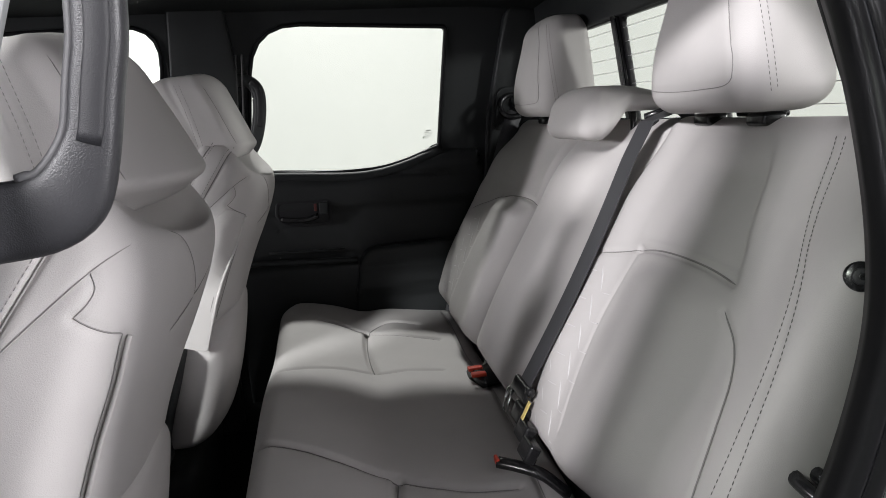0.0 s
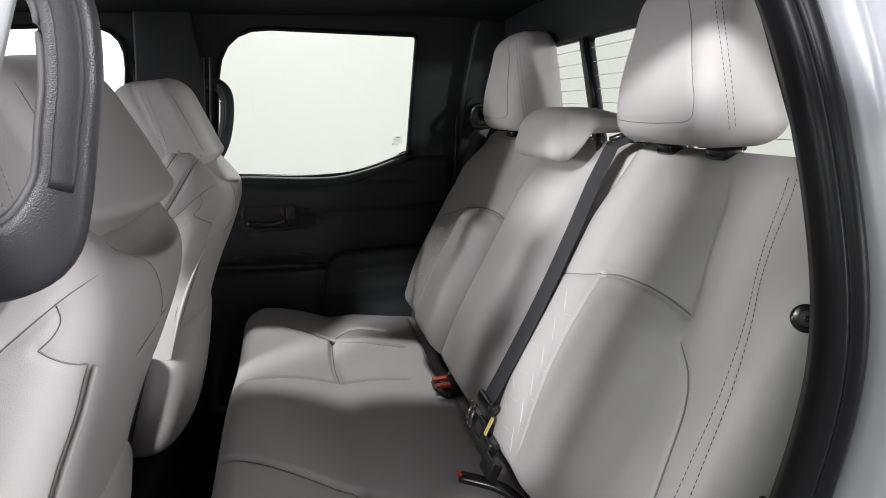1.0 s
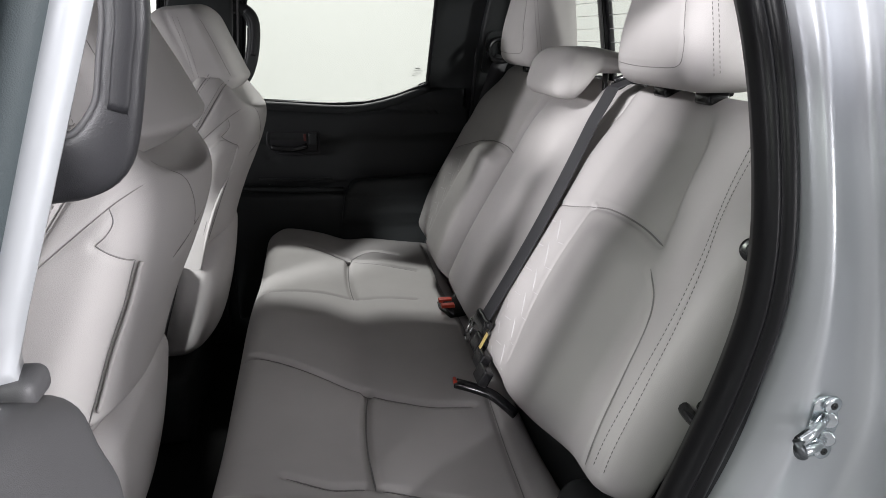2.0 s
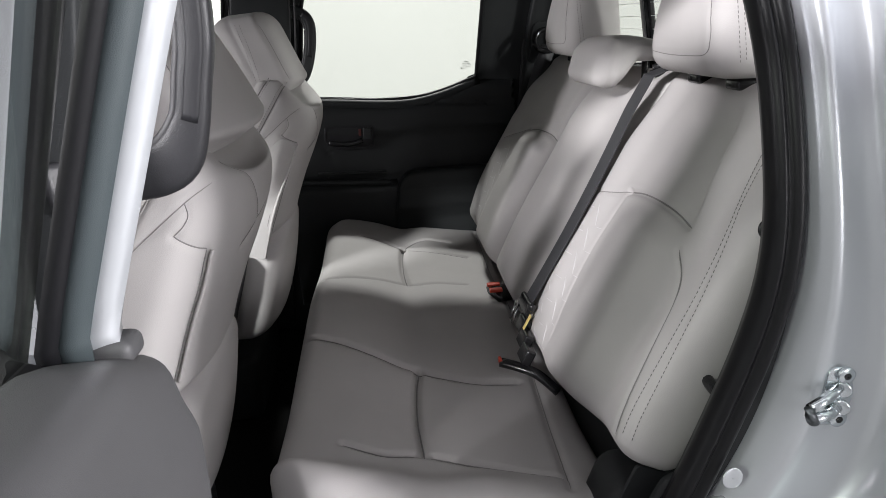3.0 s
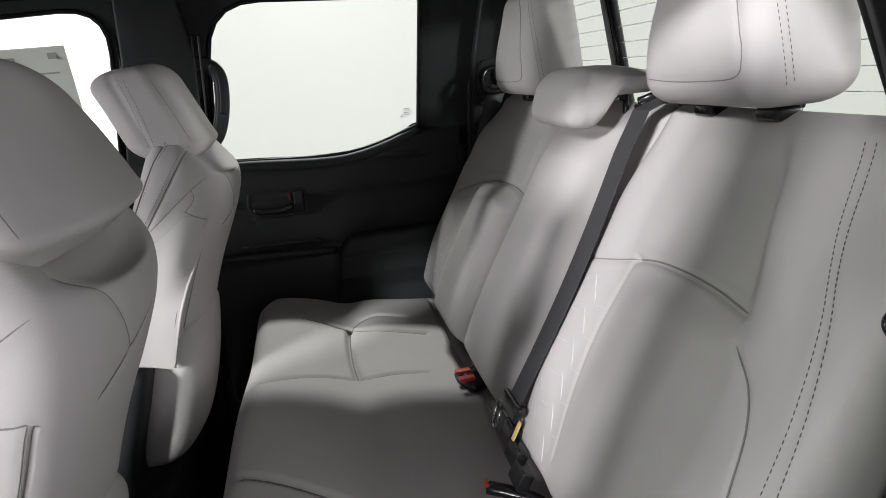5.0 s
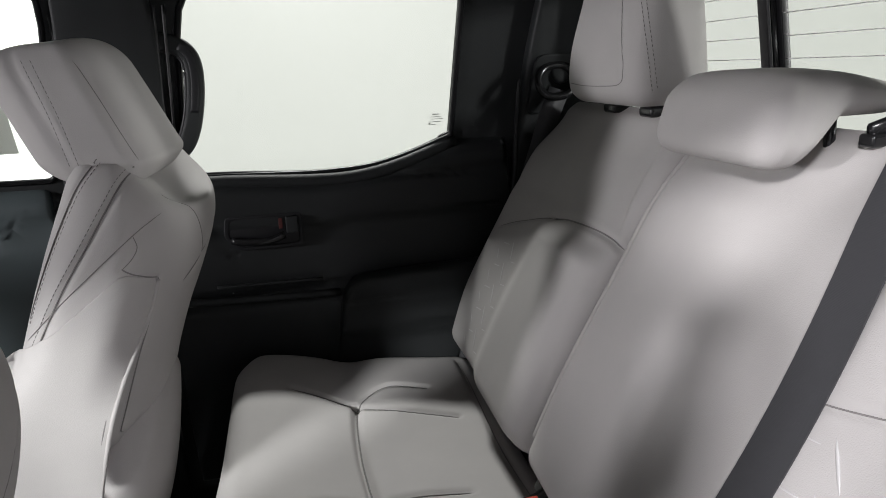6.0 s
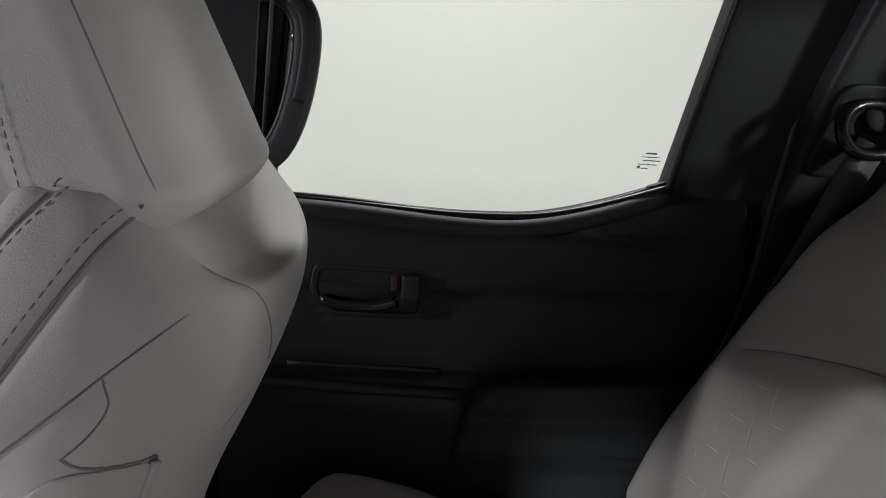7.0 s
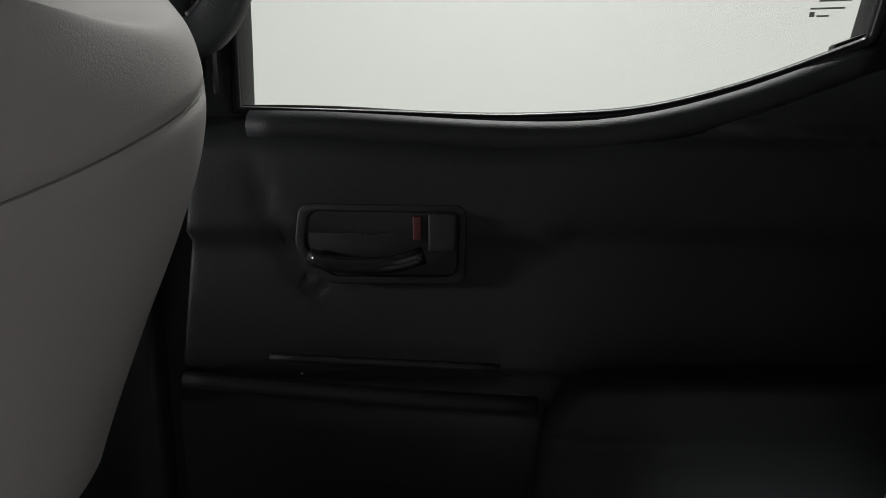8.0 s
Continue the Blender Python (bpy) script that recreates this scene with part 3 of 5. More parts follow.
def pillar_trims():
    # middle pillar, far side
    pil = thing("pillar_trim", "black plastic middle pillar cover", "pillar")
    ring = round_corners([(-0.50, 0.62), (-0.39, 0.62), (-0.385, 1.38), (-0.315, 1.44), (-0.285, 1.70), (-0.30, 1.895), (-0.43, 1.895), (-0.455, 1.70), (-0.52, 1.42)], 0.03)
    v, f = side_sheet(plate(ring, (), 0.03, 0.008), -0.012)
    part("cover", (v, f), TRIM, pil)
    for x in (-0.30, -0.316):
        part("seal_line", tube([(x + 0.12 * (z - 1.45), float(y_side(np.array(z))) - 0.035, z) for z in np.linspace(1.43, 1.74, 10)], 0.0028, 6), DOOR_TRIM, pil, "thin grey seal edge")
    part("seal_line", tube(path_points([(-0.475, 0.715, 1.60), (-0.462, 0.69, 1.72), (-0.475, 0.675, 1.78), (-0.515, 0.67, 1.815)], 14), 0.003, 6), DOOR_TRIM, pil)
    part("seal_line", tube(path_points([(-0.262, 0.70, 1.68), (-0.252, 0.69, 1.73), (-0.225, 0.675, 1.785), (-0.19, 0.668, 1.806)], 14), 0.003, 6), DOOR_TRIM, pil)
    # rear pillar cover with the belt slot
    pil = thing("pillar_trim", "black plastic rear pillar cover beside the bench", "pillar")
    ring = round_corners([(0.33, 0.75), (0.70, 0.75), (0.68, 1.84), (0.46, 1.84), (0.43, 1.62), (0.425, 1.47), (0.405, 1.27)], 0.03)
    v, f = side_sheet(plate(ring, (), 0.04, 0.010), -0.012)
    part("cover", (v, f), TRIM, pil)
    ring = round_corners([(0.435, 1.50), (0.62, 1.50), (0.62, 1.625), (0.445, 1.625)], 0.025)
    v, f = side_sheet(plate(ring, (), 0.012, 0.004), -0.048)
    part("belt_bezel", (v, f), TRIM_SOFT, pil)
    part("edge_bead", tube(path_points([(0.43, 0.735, 1.60), (0.423, 0.742, 1.47), (0.405, 0.742, 1.28), (0.34, 0.742, 1.10), (0.262, 0.742, 0.90)], 30), 0.006, 8), TRIM_GREY, pil)


pillar_trims()


def bar_sweep(line, wide, deep, sides=20):
    """A soft-cornered bar along a loop that lies in the (x, z) plane; wide: half width at each point."""
    tan = np.gradient(line, axis=0)
    n = np.stack([tan[:, 2], 0 * tan[:, 0], -tan[:, 0]], 1)
    n /= np.linalg.norm(n, axis=1, keepdims=True)
    a = np.linspace(0, 2 * np.pi, sides, endpoint=False)
    ca, sa = (np.sign(w) * np.abs(w) ** 0.55 for w in (np.cos(a), np.sin(a)))
    v = (line[:, None, :] + n[:, None, :] * (wide[:, None] * ca)[:, :, None] + np.array([0, deep, 0]) * sa[None, :, None]).reshape(-1, 3)
    m, f = sides, [tuple(range(sides))[::-1], tuple(range((len(line) - 1) * sides, len(line) * sides))]
    for i in range(len(line) - 1):
        f += [(i * m + k, i * m + (k + 1) % m, (i + 1) * m + (k + 1) % m, (i + 1) * m + k) for k in range(m)]
    return v, f


def grab_handle(sign, label):
    """A D-shaped grip standing off the middle pillar, with a grained insert and an inner bead."""
    h = thing("grab_handle", label, "grab handle", "grab handles")
    if sign < 0:
        pts = [(-0.325, 0.745, 1.706), (-0.285, 0.70, 1.712), (-0.232, 0.70, 1.704), (-0.207, 0.70, 1.672), (-0.206, 0.70, 1.625), (-0.214, 0.70, 1.585), (-0.224, 0.70, 1.540), (-0.238, 0.70, 1.507), (-0.262, 0.70, 1.492), (-0.300, 0.70, 1.487), (-0.345, 0.745, 1.484)]
    else:
        pts = [(-0.345, 0.745, 1.666), (-0.315, 0.70, 1.678), (-0.266, 0.70, 1.676), (-0.237, 0.70, 1.648), (-0.237, 0.70, 1.588), (-0.254, 0.70, 1.518), (-0.280, 0.70, 1.478), (-0.325, 0.70, 1.466), (-0.36, 0.745, 1.460)]
    line = path_points([(x, y * sign, z) for x, y, z in pts], 64)
    turn = smooth01(1.56, 1.49, line[:, 2])
    wide = (0.0165 + 0.011 * turn) if sign < 0 else 0.0165 + 0 * turn
    tan = np.gradient(line, axis=0)
    inward = np.stack([tan[:, 2], 0 * tan[:, 0], -tan[:, 0]], 1)
    inward /= np.linalg.norm(inward, axis=1, keepdims=True)
    if sign < 0:
        line = line + inward * (0.002 + 0.007 * turn)[:, None]
    grip = part("grip", bar_sweep(line, wide, 0.013), TRIM_GREY if sign < 0 else TRIM, h)
    upper = line[(line[:, 2] > 1.545) & (line[:, 0] > -0.26)]
    k = np.full(len(upper), 0.0085)
    part("grip_insert", bar_sweep(upper + np.array([0.0015, -0.0075, 0]), k, 0.0075), DOOR_INSERT, h, "grained dark grip insert")
    bead = (line + inward * (wide - 0.001)[:, None] + np.array([0, -0.006, 0]))[10:-14]
    part("grip_bead", tube(bead, 0.0042, 10), DOOR_TRIM if sign < 0 else TRIM_GREY, grip)
    return h


grab_handle(1, "black plastic grab handle on the far pillar")
grab_handle(-1, "dark grey grained grab handle beside the open doorway")


# ---- rear bench ----
O, EU, EN = np.array([0.20, 0, 0.98]), np.array([0.4472, 0, 0.8944]), np.array([-0.8944, 0, 0.4472])


def back_point(y, h, n):
    """A place on the rear backrest: y across, h up along it, n out of its face."""
    y, h, n = np.broadcast_arrays(np.asarray(y, float), np.asarray(h, float), np.asarray(n, float))
    p = O + h[..., None] * EU + n[..., None] * EN
    return p + y[..., None] * np.array([0, 1.0, 0])


def back_piece(name, parent, y0, y1, relief, top=0.632, low=0.055, lift=0.0, thick=0.075, r=0.03, seams=()):
    """A padded backrest skin; seams: rows of (points in y and h, depth, width)."""
    hy, hh = (y1 - y0) / 2, (top - low) / 2
    p, q = soft_box((hy, hh, thick / 2), r, (0.0036, 0.0036, 0.02))
    y, h, n = p[:, 0] + (y0 + y1) / 2, p[:, 1] + hh + low, p[:, 2] - thick / 2
    h = h + lift * smooth01(y1 - 0.1, y0, y) * smooth01(0.25, low, h)
    w = smooth01(-0.05, -0.004, n)
    n = n + w * relief(y, h)
    geo = back_point(y, h, n), q
    geo = sewn(geo, [(back_point(*np.array(pts).T, 0.03), d, wd) for pts, d, wd in seams], EN)
    return part(name, geo, FABRIC, parent), geo


def on_back(pts):
    return back_point(*np.array(pts, float).T, 0.03)


def common(h):
    return 0.010 * bell(0.20, 0.16, h) - 0.022 * smooth01(0.46, 0.62, h)


NEAR_ARC = [(-0.316, 0.404), (-0.359, 0.413), (-0.418, 0.416), (-0.479, 0.414), (-0.535, 0.407)]
NEAR_BRANCH = [(-0.207, 0.372), (-0.239, 0.379), (-0.280, 0.392), (-0.316, 0.404)]
NEAR_LOWER = [(-0.552, 0.374), (-0.583, 0.346), (-0.614, 0.307), (-0.633, 0.262), (-0.645, 0.225), (-0.655, 0.18), (-0.660, 0.13)]
NEAR_QUILT = [(-0.316, 0.404), (-0.311, 0.36), (-0.306, 0.29), (-0.318, 0.20), (-0.345, 0.11)]
FAR_ARC = [(0.185, 0.409), (0.215, 0.415), (0.283, 0.416), (0.369, 0.410), (0.425, 0.399)]
FAR_BRANCH = [(0.425, 0.399), (0.48, 0.385), (0.545, 0.362), (0.60, 0.335)]


def near_relief(y, h):
    across = smooth01(-0.60, -0.49, y) * (1 - smooth01(-0.41, -0.30, y))
    n = common(h) + 0.020 * across * (1 - smooth01(0.36, 0.412, h)) * smooth01(-0.05, 0.12, h)
    n = n + 0.020 * smooth01(-0.575, -0.665, y) * smooth01(0.02, 0.2, h) * (1 - smooth01(0.45, 0.60, h))
    n = n + 0.010 * smooth01(-0.30, -0.225, y) * smooth01(0.0, 0.2, h)
    n = n - 0.010 * bell(-0.42, 0.09, y) * smooth01(0.40, 0.48, h) * (1 - smooth01(0.54, 0.61, h))
    edge = np.interp(h, [0.40, 0.447, 0.505, 0.565, 0.62], [-0.537, -0.522, -0.495, -0.465, -0.45])
    return n - 0.007 * smooth01(edge - 0.014, edge + 0.006, y) * (1 - smooth01(-0.36, -0.30, y)) * smooth01(0.405, 0.43, h) * (1 - smooth01(0.55, 0.61, h))


def far_relief(y, h):
    across = smooth01(0.16, 0.24, y) * (1 - smooth01(0.38, 0.475, y))
    n = common(h) + 0.024 * across * (1 - smooth01(0.36, 0.405, h)) * smooth01(-0.05, 0.12, h)
    n = n + 0.014 * smooth01(0.50, 0.62, y) * smooth01(0.0, 0.2, h) * (1 - smooth01(0.5, 0.6, h))
    n = n - 0.008 * bell(0.34, 0.09, y) * smooth01(0.40, 0.48, h) * (1 - smooth01(0.54, 0.61, h))
    edge = np.interp(h, [0.40, 0.46, 0.56, 0.62], [0.185, 0.20, 0.222, 0.225])
    return n - 0.007 * smooth01(edge + 0.014, edge - 0.006, y) * -1 * smooth01(0.405, 0.43, h) * (1 - smooth01(0.55, 0.61, h)) - 0.004 * smooth01(0.40, 0.44, h)


def mid_relief(y, h):
    n = common(h) + 0.006 * bell(0.0, 0.15, y)
    return n - 0.016 * smooth01(0.50, 0.60, h) * (1 - smooth01(0.10, 0.20, np.abs(y)))


def quilting(parent, geo, y0, h0, h1, slant, flip=1):
    """Raised strokes of the quilted strip: long slanted ones, with short level ones between."""
    geos = []
    for i in range(int((h1 - h0) / 0.048)):
        h = h0 + 0.048 * (i + 0.5)
        c = y0 + slant * (h - h0)
        for k, (dy, dh, d, r) in enumerate(((0.0, 0.0, (0.013, 0.021), 0.0020), (0.031, 0.006, (-0.015, 0.002), 0.0013), (-0.026, -0.018, (-0.013, 0.002), 0.0012), (0.044, -0.020, (0.008, 0.013), 0.0014))):
            line = np.array([[c + dy * flip, h + dh]]) + np.linspace(-1, 1, 9)[:, None] * np.array([d[0] * flip, d[1]])
            p, nr = snap(on_back(line), geo, EN)
            geos.append(tube(p - nr * 0.0003, r * np.array([0.15, 0.5, 0.85, 1, 1, 1, 0.85, 0.5, 0.15]), 6, flat=(1.0, 0.6), up=nr[4]))
    tagged(part("quilted_strip", joined(*geos), QUILT, parent, "pale raised herringbone quilting"), kind="stuff")


def bench_backs():
    near = thing("rear_seatback", "grey backrest with quilted strip beside the doorway", "seat back", "rear seatbacks", at=(0, 0, 0))
    _, geo = back_piece("cushion", near, -0.700, -0.203, near_relief, lift=0.055, seams=(
        (NEAR_ARC, 0.007, 0.006), (NEAR_BRANCH, 0.003, 0.004), (NEAR_LOWER, 0.0035, 0.0045), (NEAR_QUILT, 0.002, 0.005),
        ([(-0.560, 0.60), (-0.592, 0.515), (-0.640, 0.435), (-0.664, 0.36), (-0.676, 0.28), (-0.682, 0.21), (-0.684, 0.14)], 0.002, 0.005)))
    for pts, r in ((NEAR_ARC, 0.0013), (NEAR_BRANCH, 0.0008), (NEAR_LOWER, 0.0010)):
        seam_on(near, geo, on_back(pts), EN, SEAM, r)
    for d in (0.006, -0.007):
        stitching_on(near, geo, on_back([(-0.560 + d, 0.60), (-0.592 + d, 0.515), (-0.640 + d, 0.435), (-0.664 + d, 0.36), (-0.676 + d, 0.28), (-0.682 + d, 0.21), (-0.684 + d, 0.14)]), EN, THREAD)
    quilting(near, geo, -0.305, 0.075, 0.385, 0.16)
    far = thing("rear_seatback", "grey backrest with quilted strip beside the far door", "seat back", "rear seatbacks")
    _, geo = back_piece("cushion", far, 0.176, 0.648, far_relief, seams=((FAR_ARC, 0.007, 0.006), (FAR_BRANCH, 0.003, 0.004)))
    for pts, r in ((FAR_ARC, 0.0013), (FAR_BRANCH, 0.0008)):
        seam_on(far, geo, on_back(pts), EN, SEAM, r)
    quilting(far, geo, 0.500, 0.09, 0.36, 0.06)
    mid = thing("rear_seatback", "plain grey middle backrest of the bench", "seat back", "rear seatbacks")
    back_piece("cushion", mid, -0.199, 0.172, mid_relief)
    hs = np.linspace(0.10, 0.585, 40)
    part("side_piping", tube(back_point(0.168 + 0 * hs, hs, mid_relief(0.168 + 0 * hs, hs) - 0.012), 0.006, 8), FABRIC, mid, "grey side piping")


bench_backs()


def headrest(yc, label):
    hr = thing("headrest", label, "headrest", "rear headrests", at=(0.50, yc, 1.53))
    def shape(p):
        p = p.copy()
        k = (p[:, 2] + 0.118) / 0.236
        p[:, 1] *= 1 - 0.16 * k**2
        p[:, 0] = np.where(p[:, 0] > 0, p[:, 0] * (1.36 - 0.80 * k), p[:, 0] * (1.02 - 0.12 * k)) - 0.010 * bell(0.35, 0.3, k) * smooth01(0.0, -0.05, p[:, 0])
        p[:, 2] -= 0.014 * (p[:, 1] / 0.125) ** 2 * smooth01(0.6, 1, k)
        p[:, 0] += 0.10 * p[:, 2]
        return p + np.array([0.004, 0, 0.124])
    p, q = soft_box((0.062, 0.128, 0.118), 0.040, 0.0045)
    panel = [(-0.1, -0.020, 0.228), (-0.1, -0.050, 0.185), (-0.1, -0.076, 0.130), (-0.1, -0.095, 0.085), (-0.1, -0.100, 0.060), (-0.1, -0.090, 0.042), (-0.1, -0.029, 0.038), (-0.1, 0.040, 0.038), (-0.1, 0.100, 0.042)]
    corner, front = (-0.7, -1.0, 0), (-1, -0.15, 0)
    geo = sewn((shape(p), q), [(panel, 0.0022, 0.0035)], front)
    part("pad", geo, FABRIC, hr)
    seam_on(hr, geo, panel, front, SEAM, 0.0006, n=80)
    for d in (0.0, 0.009):
        stitching_on(hr, geo, [(-0.043 + d, -0.080, 0.215), (-0.046 + d, -0.098, 0.165), (-0.048 + d, -0.114, 0.123), (-0.043 + d, -0.121, 0.075), (-0.037 + d, -0.124, 0.030)], corner, THREAD, r=0.0005)
    for y in (-0.062, 0.062):
        part("post", tube([(0.01, y, -0.06), (0.012, y, 0.03)], 0.006, 10), GLOSS, hr)
        p, q = soft_box((0.018, 0.020, 0.009), 0.006, 0.01)
        guide = part("post_guide", (p + np.array([0.005, y, -0.004]), q), GLOSS, hr, "black plastic post guide")
    p, q = soft_box((0.010, 0.045, 0.006), 0.004, 0.01)
    part("tilt_bar", (p + np.array([0.030, -0.02, 0.004]), q), GLOSS, hr)


headrest(-0.352, "tall grey headrest on black posts beside the doorway")
headrest(0.370, "tall grey headrest on black posts beside the far door")


def middle_headrest():
    hr = thing("headrest", "low grey headrest lipped over the middle backrest", "headrest", "rear headrests")
    p, q = soft_box((0.085, 0.112, 0.050), 0.036, 0.004)
    x, y, z = p[:, 0].copy(), p[:, 1].copy(), p[:, 2].copy()
    top = 0.050 - 0.014 * smooth01(-0.01, 0.085, x)
    low = -0.050 + 0.050 * smooth01(-0.046, -0.006, x)
    z = low + (z + 0.05) / 0.10 * (top - low) - 0.008 * (y / 0.112) ** 2 * smooth01(0, 0.04, z)
    lean = 0.30 * (z - 0.02) * smooth01(0.0, -0.085, x)
    g = groove(x, z, [(-0.050, 0.06), (-0.058, 0.0), (-0.050, -0.05)], 0.003, 0.004)
    y = y * (1 - 0.05 * smooth01(0, 0.08, x))
    y = y - np.sign(y) * g * smooth01(0.08, 0.108, np.abs(y))
    part("pad", (np.stack([x + lean + 0.482, y + 0.013, z + 1.542], 1), q), FABRIC, hr)
    for yy in (-0.045, 0.07):
        part("post", tube([(0.508, yy, 1.46), (0.503, yy, 1.556)], 0.006, 10), GLOSS, hr)
    for yy in (-0.100, 0.126):
        part("arm", tube([(0.500, yy, 1.528), (0.545, yy, 1.540), (0.585, yy, 1.556)], 0.008, 10, flat=(0.6, 1.2)), GLOSS, hr, "black plastic hinge arm")
        p, q = soft_box((0.040, 0.010, 0.007), 0.004, 0.008)
        part("arm_plate", (p + np.array([0.535, yy, 1.520]), q), GLOSS, hr)


middle_headrest()


SEAT_SEAMS = (
    ([(-0.225, -0.150), (-0.190, -0.160), (-0.150, -0.178), (-0.100, -0.202), (-0.045, -0.226), (0.0, -0.238), (0.05, -0.268), (0.11, -0.288), (0.19, -0.285)], 0.009, 0.007),
    ([(0.0, -0.238), (-0.008, -0.300), (-0.012, -0.390), (-0.007, -0.498)], 0.014, 0.007),
    ([(-0.135, -0.500), (-0.072, -0.517), (-0.005, -0.500), (0.067, -0.535), (0.15, -0.560), (0.20, -0.572)], 0.008, 0.006),
    ([(-0.225, 0.160), (-0.160, 0.170), (-0.10, 0.185), (-0.03, 0.198), (0.05, 0.196), (0.15, 0.192)], 0.006, 0.007),
    ([(0.0, 0.500), (-0.005, 0.432), (-0.006, 0.332), (0.0, 0.200)], 0.014, 0.007),
    ([(-0.120, 0.540), (-0.047, 0.516), (0.0, 0.500), (0.070, 0.470), (0.190, 0.435)], 0.006, 0.006),
    ([(0.0, 0.500), (0.022, 0.528), (0.050, 0.548), (0.085, 0.556), (0.150, 0.543)], 0.006, 0.006),
)
REAR_SEAM = [(0.246, 0.66), (0.244, 0.457), (0.240, 0.274), (0.239, 0.035), (0.235, -0.172), (0.227, -0.269), (0.221, -0.375), (0.207, -0.560), (0.200, -0.61)]


def seat_top(x, y):
    """Height of the bench cushion."""
    z = 0.994 - 0.13 * x + 0.010 * bell(-0.15, 0.08, x) - 0.012 * bell(0.0, 0.05, x)
    for c in (-0.39, 0.345):
        z = z - 0.012 * bell(c, 0.13, y)
    z = z + 0.014 * bell(0.03, 0.16, y) + 0.036 * (smooth01(-0.54, -0.62, y) + 0.15 * smooth01(0.50, 0.58, y)) * (1 - 0.6 * smooth01(0.0, 0.2, x))
    return z


def bench_cushion():
    b = thing("bench_cushion", "long light grey rear bench cushion with seams", "seat cushion")
    y0, y1, x0, x1 = -0.665, 0.715, -0.238, 0.288
    hx, hy, hz = (x1 - x0) / 2, (y1 - y0) / 2, 0.10
    p, q = soft_box((hx, hy, hz), 0.042, (0.0042, 0.0046, 0.02))
    x, y = p[:, 0] + (x0 + x1) / 2, p[:, 1] + (y0 + y1) / 2
    top = smooth01(-0.02, 0.06, p[:, 2])
    z = (p[:, 2] - hz) + 0.998 + top * (seat_top(x, y) - 0.998)
    # rounded corners in plan, front face tucked under
    corner = smooth01(0.60, 0.72, np.abs(y - 0.025)) * smooth01(-0.12, -0.25, x)
    x = x + 0.05 * corner + 0.05 * smooth01(0.96, 0.80, z) * smooth01(0.0, -0.2, x)
    y = y + 0.035 * smooth01(-0.10, -0.24, x) * smooth01(-0.5, -0.66, y)
    def lay(pts):
        return np.array([(a, c, 1.05) for a, c in pts])
    up = (0, 0, 1)
    geo = sewn((np.stack([x, y, z], 1), q), [(lay(pts), d, w) for pts, d, w in SEAT_SEAMS] + [(lay(REAR_SEAM), 0.006, 0.008)], up, 90)
    part("cushion", geo, FABRIC, b)
    for pts, d, w in SEAT_SEAMS:
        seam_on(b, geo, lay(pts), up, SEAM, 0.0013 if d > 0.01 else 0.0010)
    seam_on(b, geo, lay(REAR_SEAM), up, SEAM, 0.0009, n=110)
    line = path_points([(-0.215, -0.535), (-0.17, -0.595), (-0.08, -0.640), (0.05, -0.652), (0.22, -0.652)], 60)
    part("edge_piping", tube(np.stack([line[:, 0], line[:, 1] - 0.004, seat_top(line[:, 0], line[:, 1]) - 0.0135], 1), 0.0035, 8), FABRIC, b, "raised grey piping")
    # double stitched edge at the doorway end
    for d in (0.0, 0.012):
        line = path_points([(-0.212, -0.520 + d), (-0.165, -0.582 + d), (-0.075, -0.628 + d), (0.05, -0.640 + d), (0.21, -0.640 + d)], 70)
        zz = seat_top(line[:, 0], line[:, 1]) - (0.004 if d else 0.009)
        tagged(part("stitching", stitches(np.stack([line[:, 0], line[:, 1], zz], 1), (0, 0, 1)), THREAD, b), kind="stuff")
    part("hinge_bar", box(0.290, 0.33, -0.69, 0.66, 0.80, 1.08, 0.015, 0.1), TRIM_SOFT, b, "black hinge bar behind the cushion")
    # dark frame under the cushion
    part("frame", box(-0.12, 0.26, -0.60, 0.64, 0.60, 0.81, 0.02, 0.2), TRIM_SOFT, b, "black seat base")
    ring = round_corners([(-0.068, 0.978), (-0.004, 0.974), (-0.004, 0.993), (-0.068, 0.997)], 0.009)
    hole = round_corners([(-0.061, 0.983), (-0.011, 0.980), (-0.011, 0.988), (-0.061, 0.991)], 0.003)
    v, f = plate(ring, (hole,), 0.008, 0.002)
    slot = part("strap_slot", (np.stack([v[:, 0], -0.662 - v[:, 2], v[:, 1]], 1), f), GLOSS, b, "black plastic strap eyelet")
    part("pull_strap", ribbon([(-0.037, -0.664, 0.988), (-0.037, -0.672, 0.978), (-0.037, -0.674, 0.93), (-0.037, -0.672, 0.85)], (1, 0, 0), 0.018, 0.002), WEB, slot)
    # hinge cover at the doorway end
    p, q = soft_box((0.075, 0.05, 0.10), 0.025, 0.015)
    p[:, 0] += 0.35 * p[:, 2]
    part("hinge_cover", (p + np.array([0.285, -0.63, 0.93]), q), TRIM, b, "black plastic hinge cover")
    p, q = soft_box((0.036, 0.016, 0.050), 0.015, 0.006)
    p[:, 0] += 0.45 * p[:, 2]
    part("hinge_boss", (p + np.array([0.312, -0.688, 1.010]), q), TRIM, b, "rounded black hinge boss")
    part("hinge_plate", plate_at([(0.225, 0.84), (0.300, 0.84), (0.335, 1.045), (0.262, 1.075), (0.232, 1.00)], -0.684, 0.006), TRIM_SOFT, b, "black steel hinge plate")
    part("hinge_lever", tube(path_points([(0.262, -0.692, 1.000), (0.268, -0.696, 0.972), (0.255, -0.697, 0.940), (0.246, -0.694, 0.905)], 18), 0.0050, 8), TRIM_GREY, b, "black release lever")
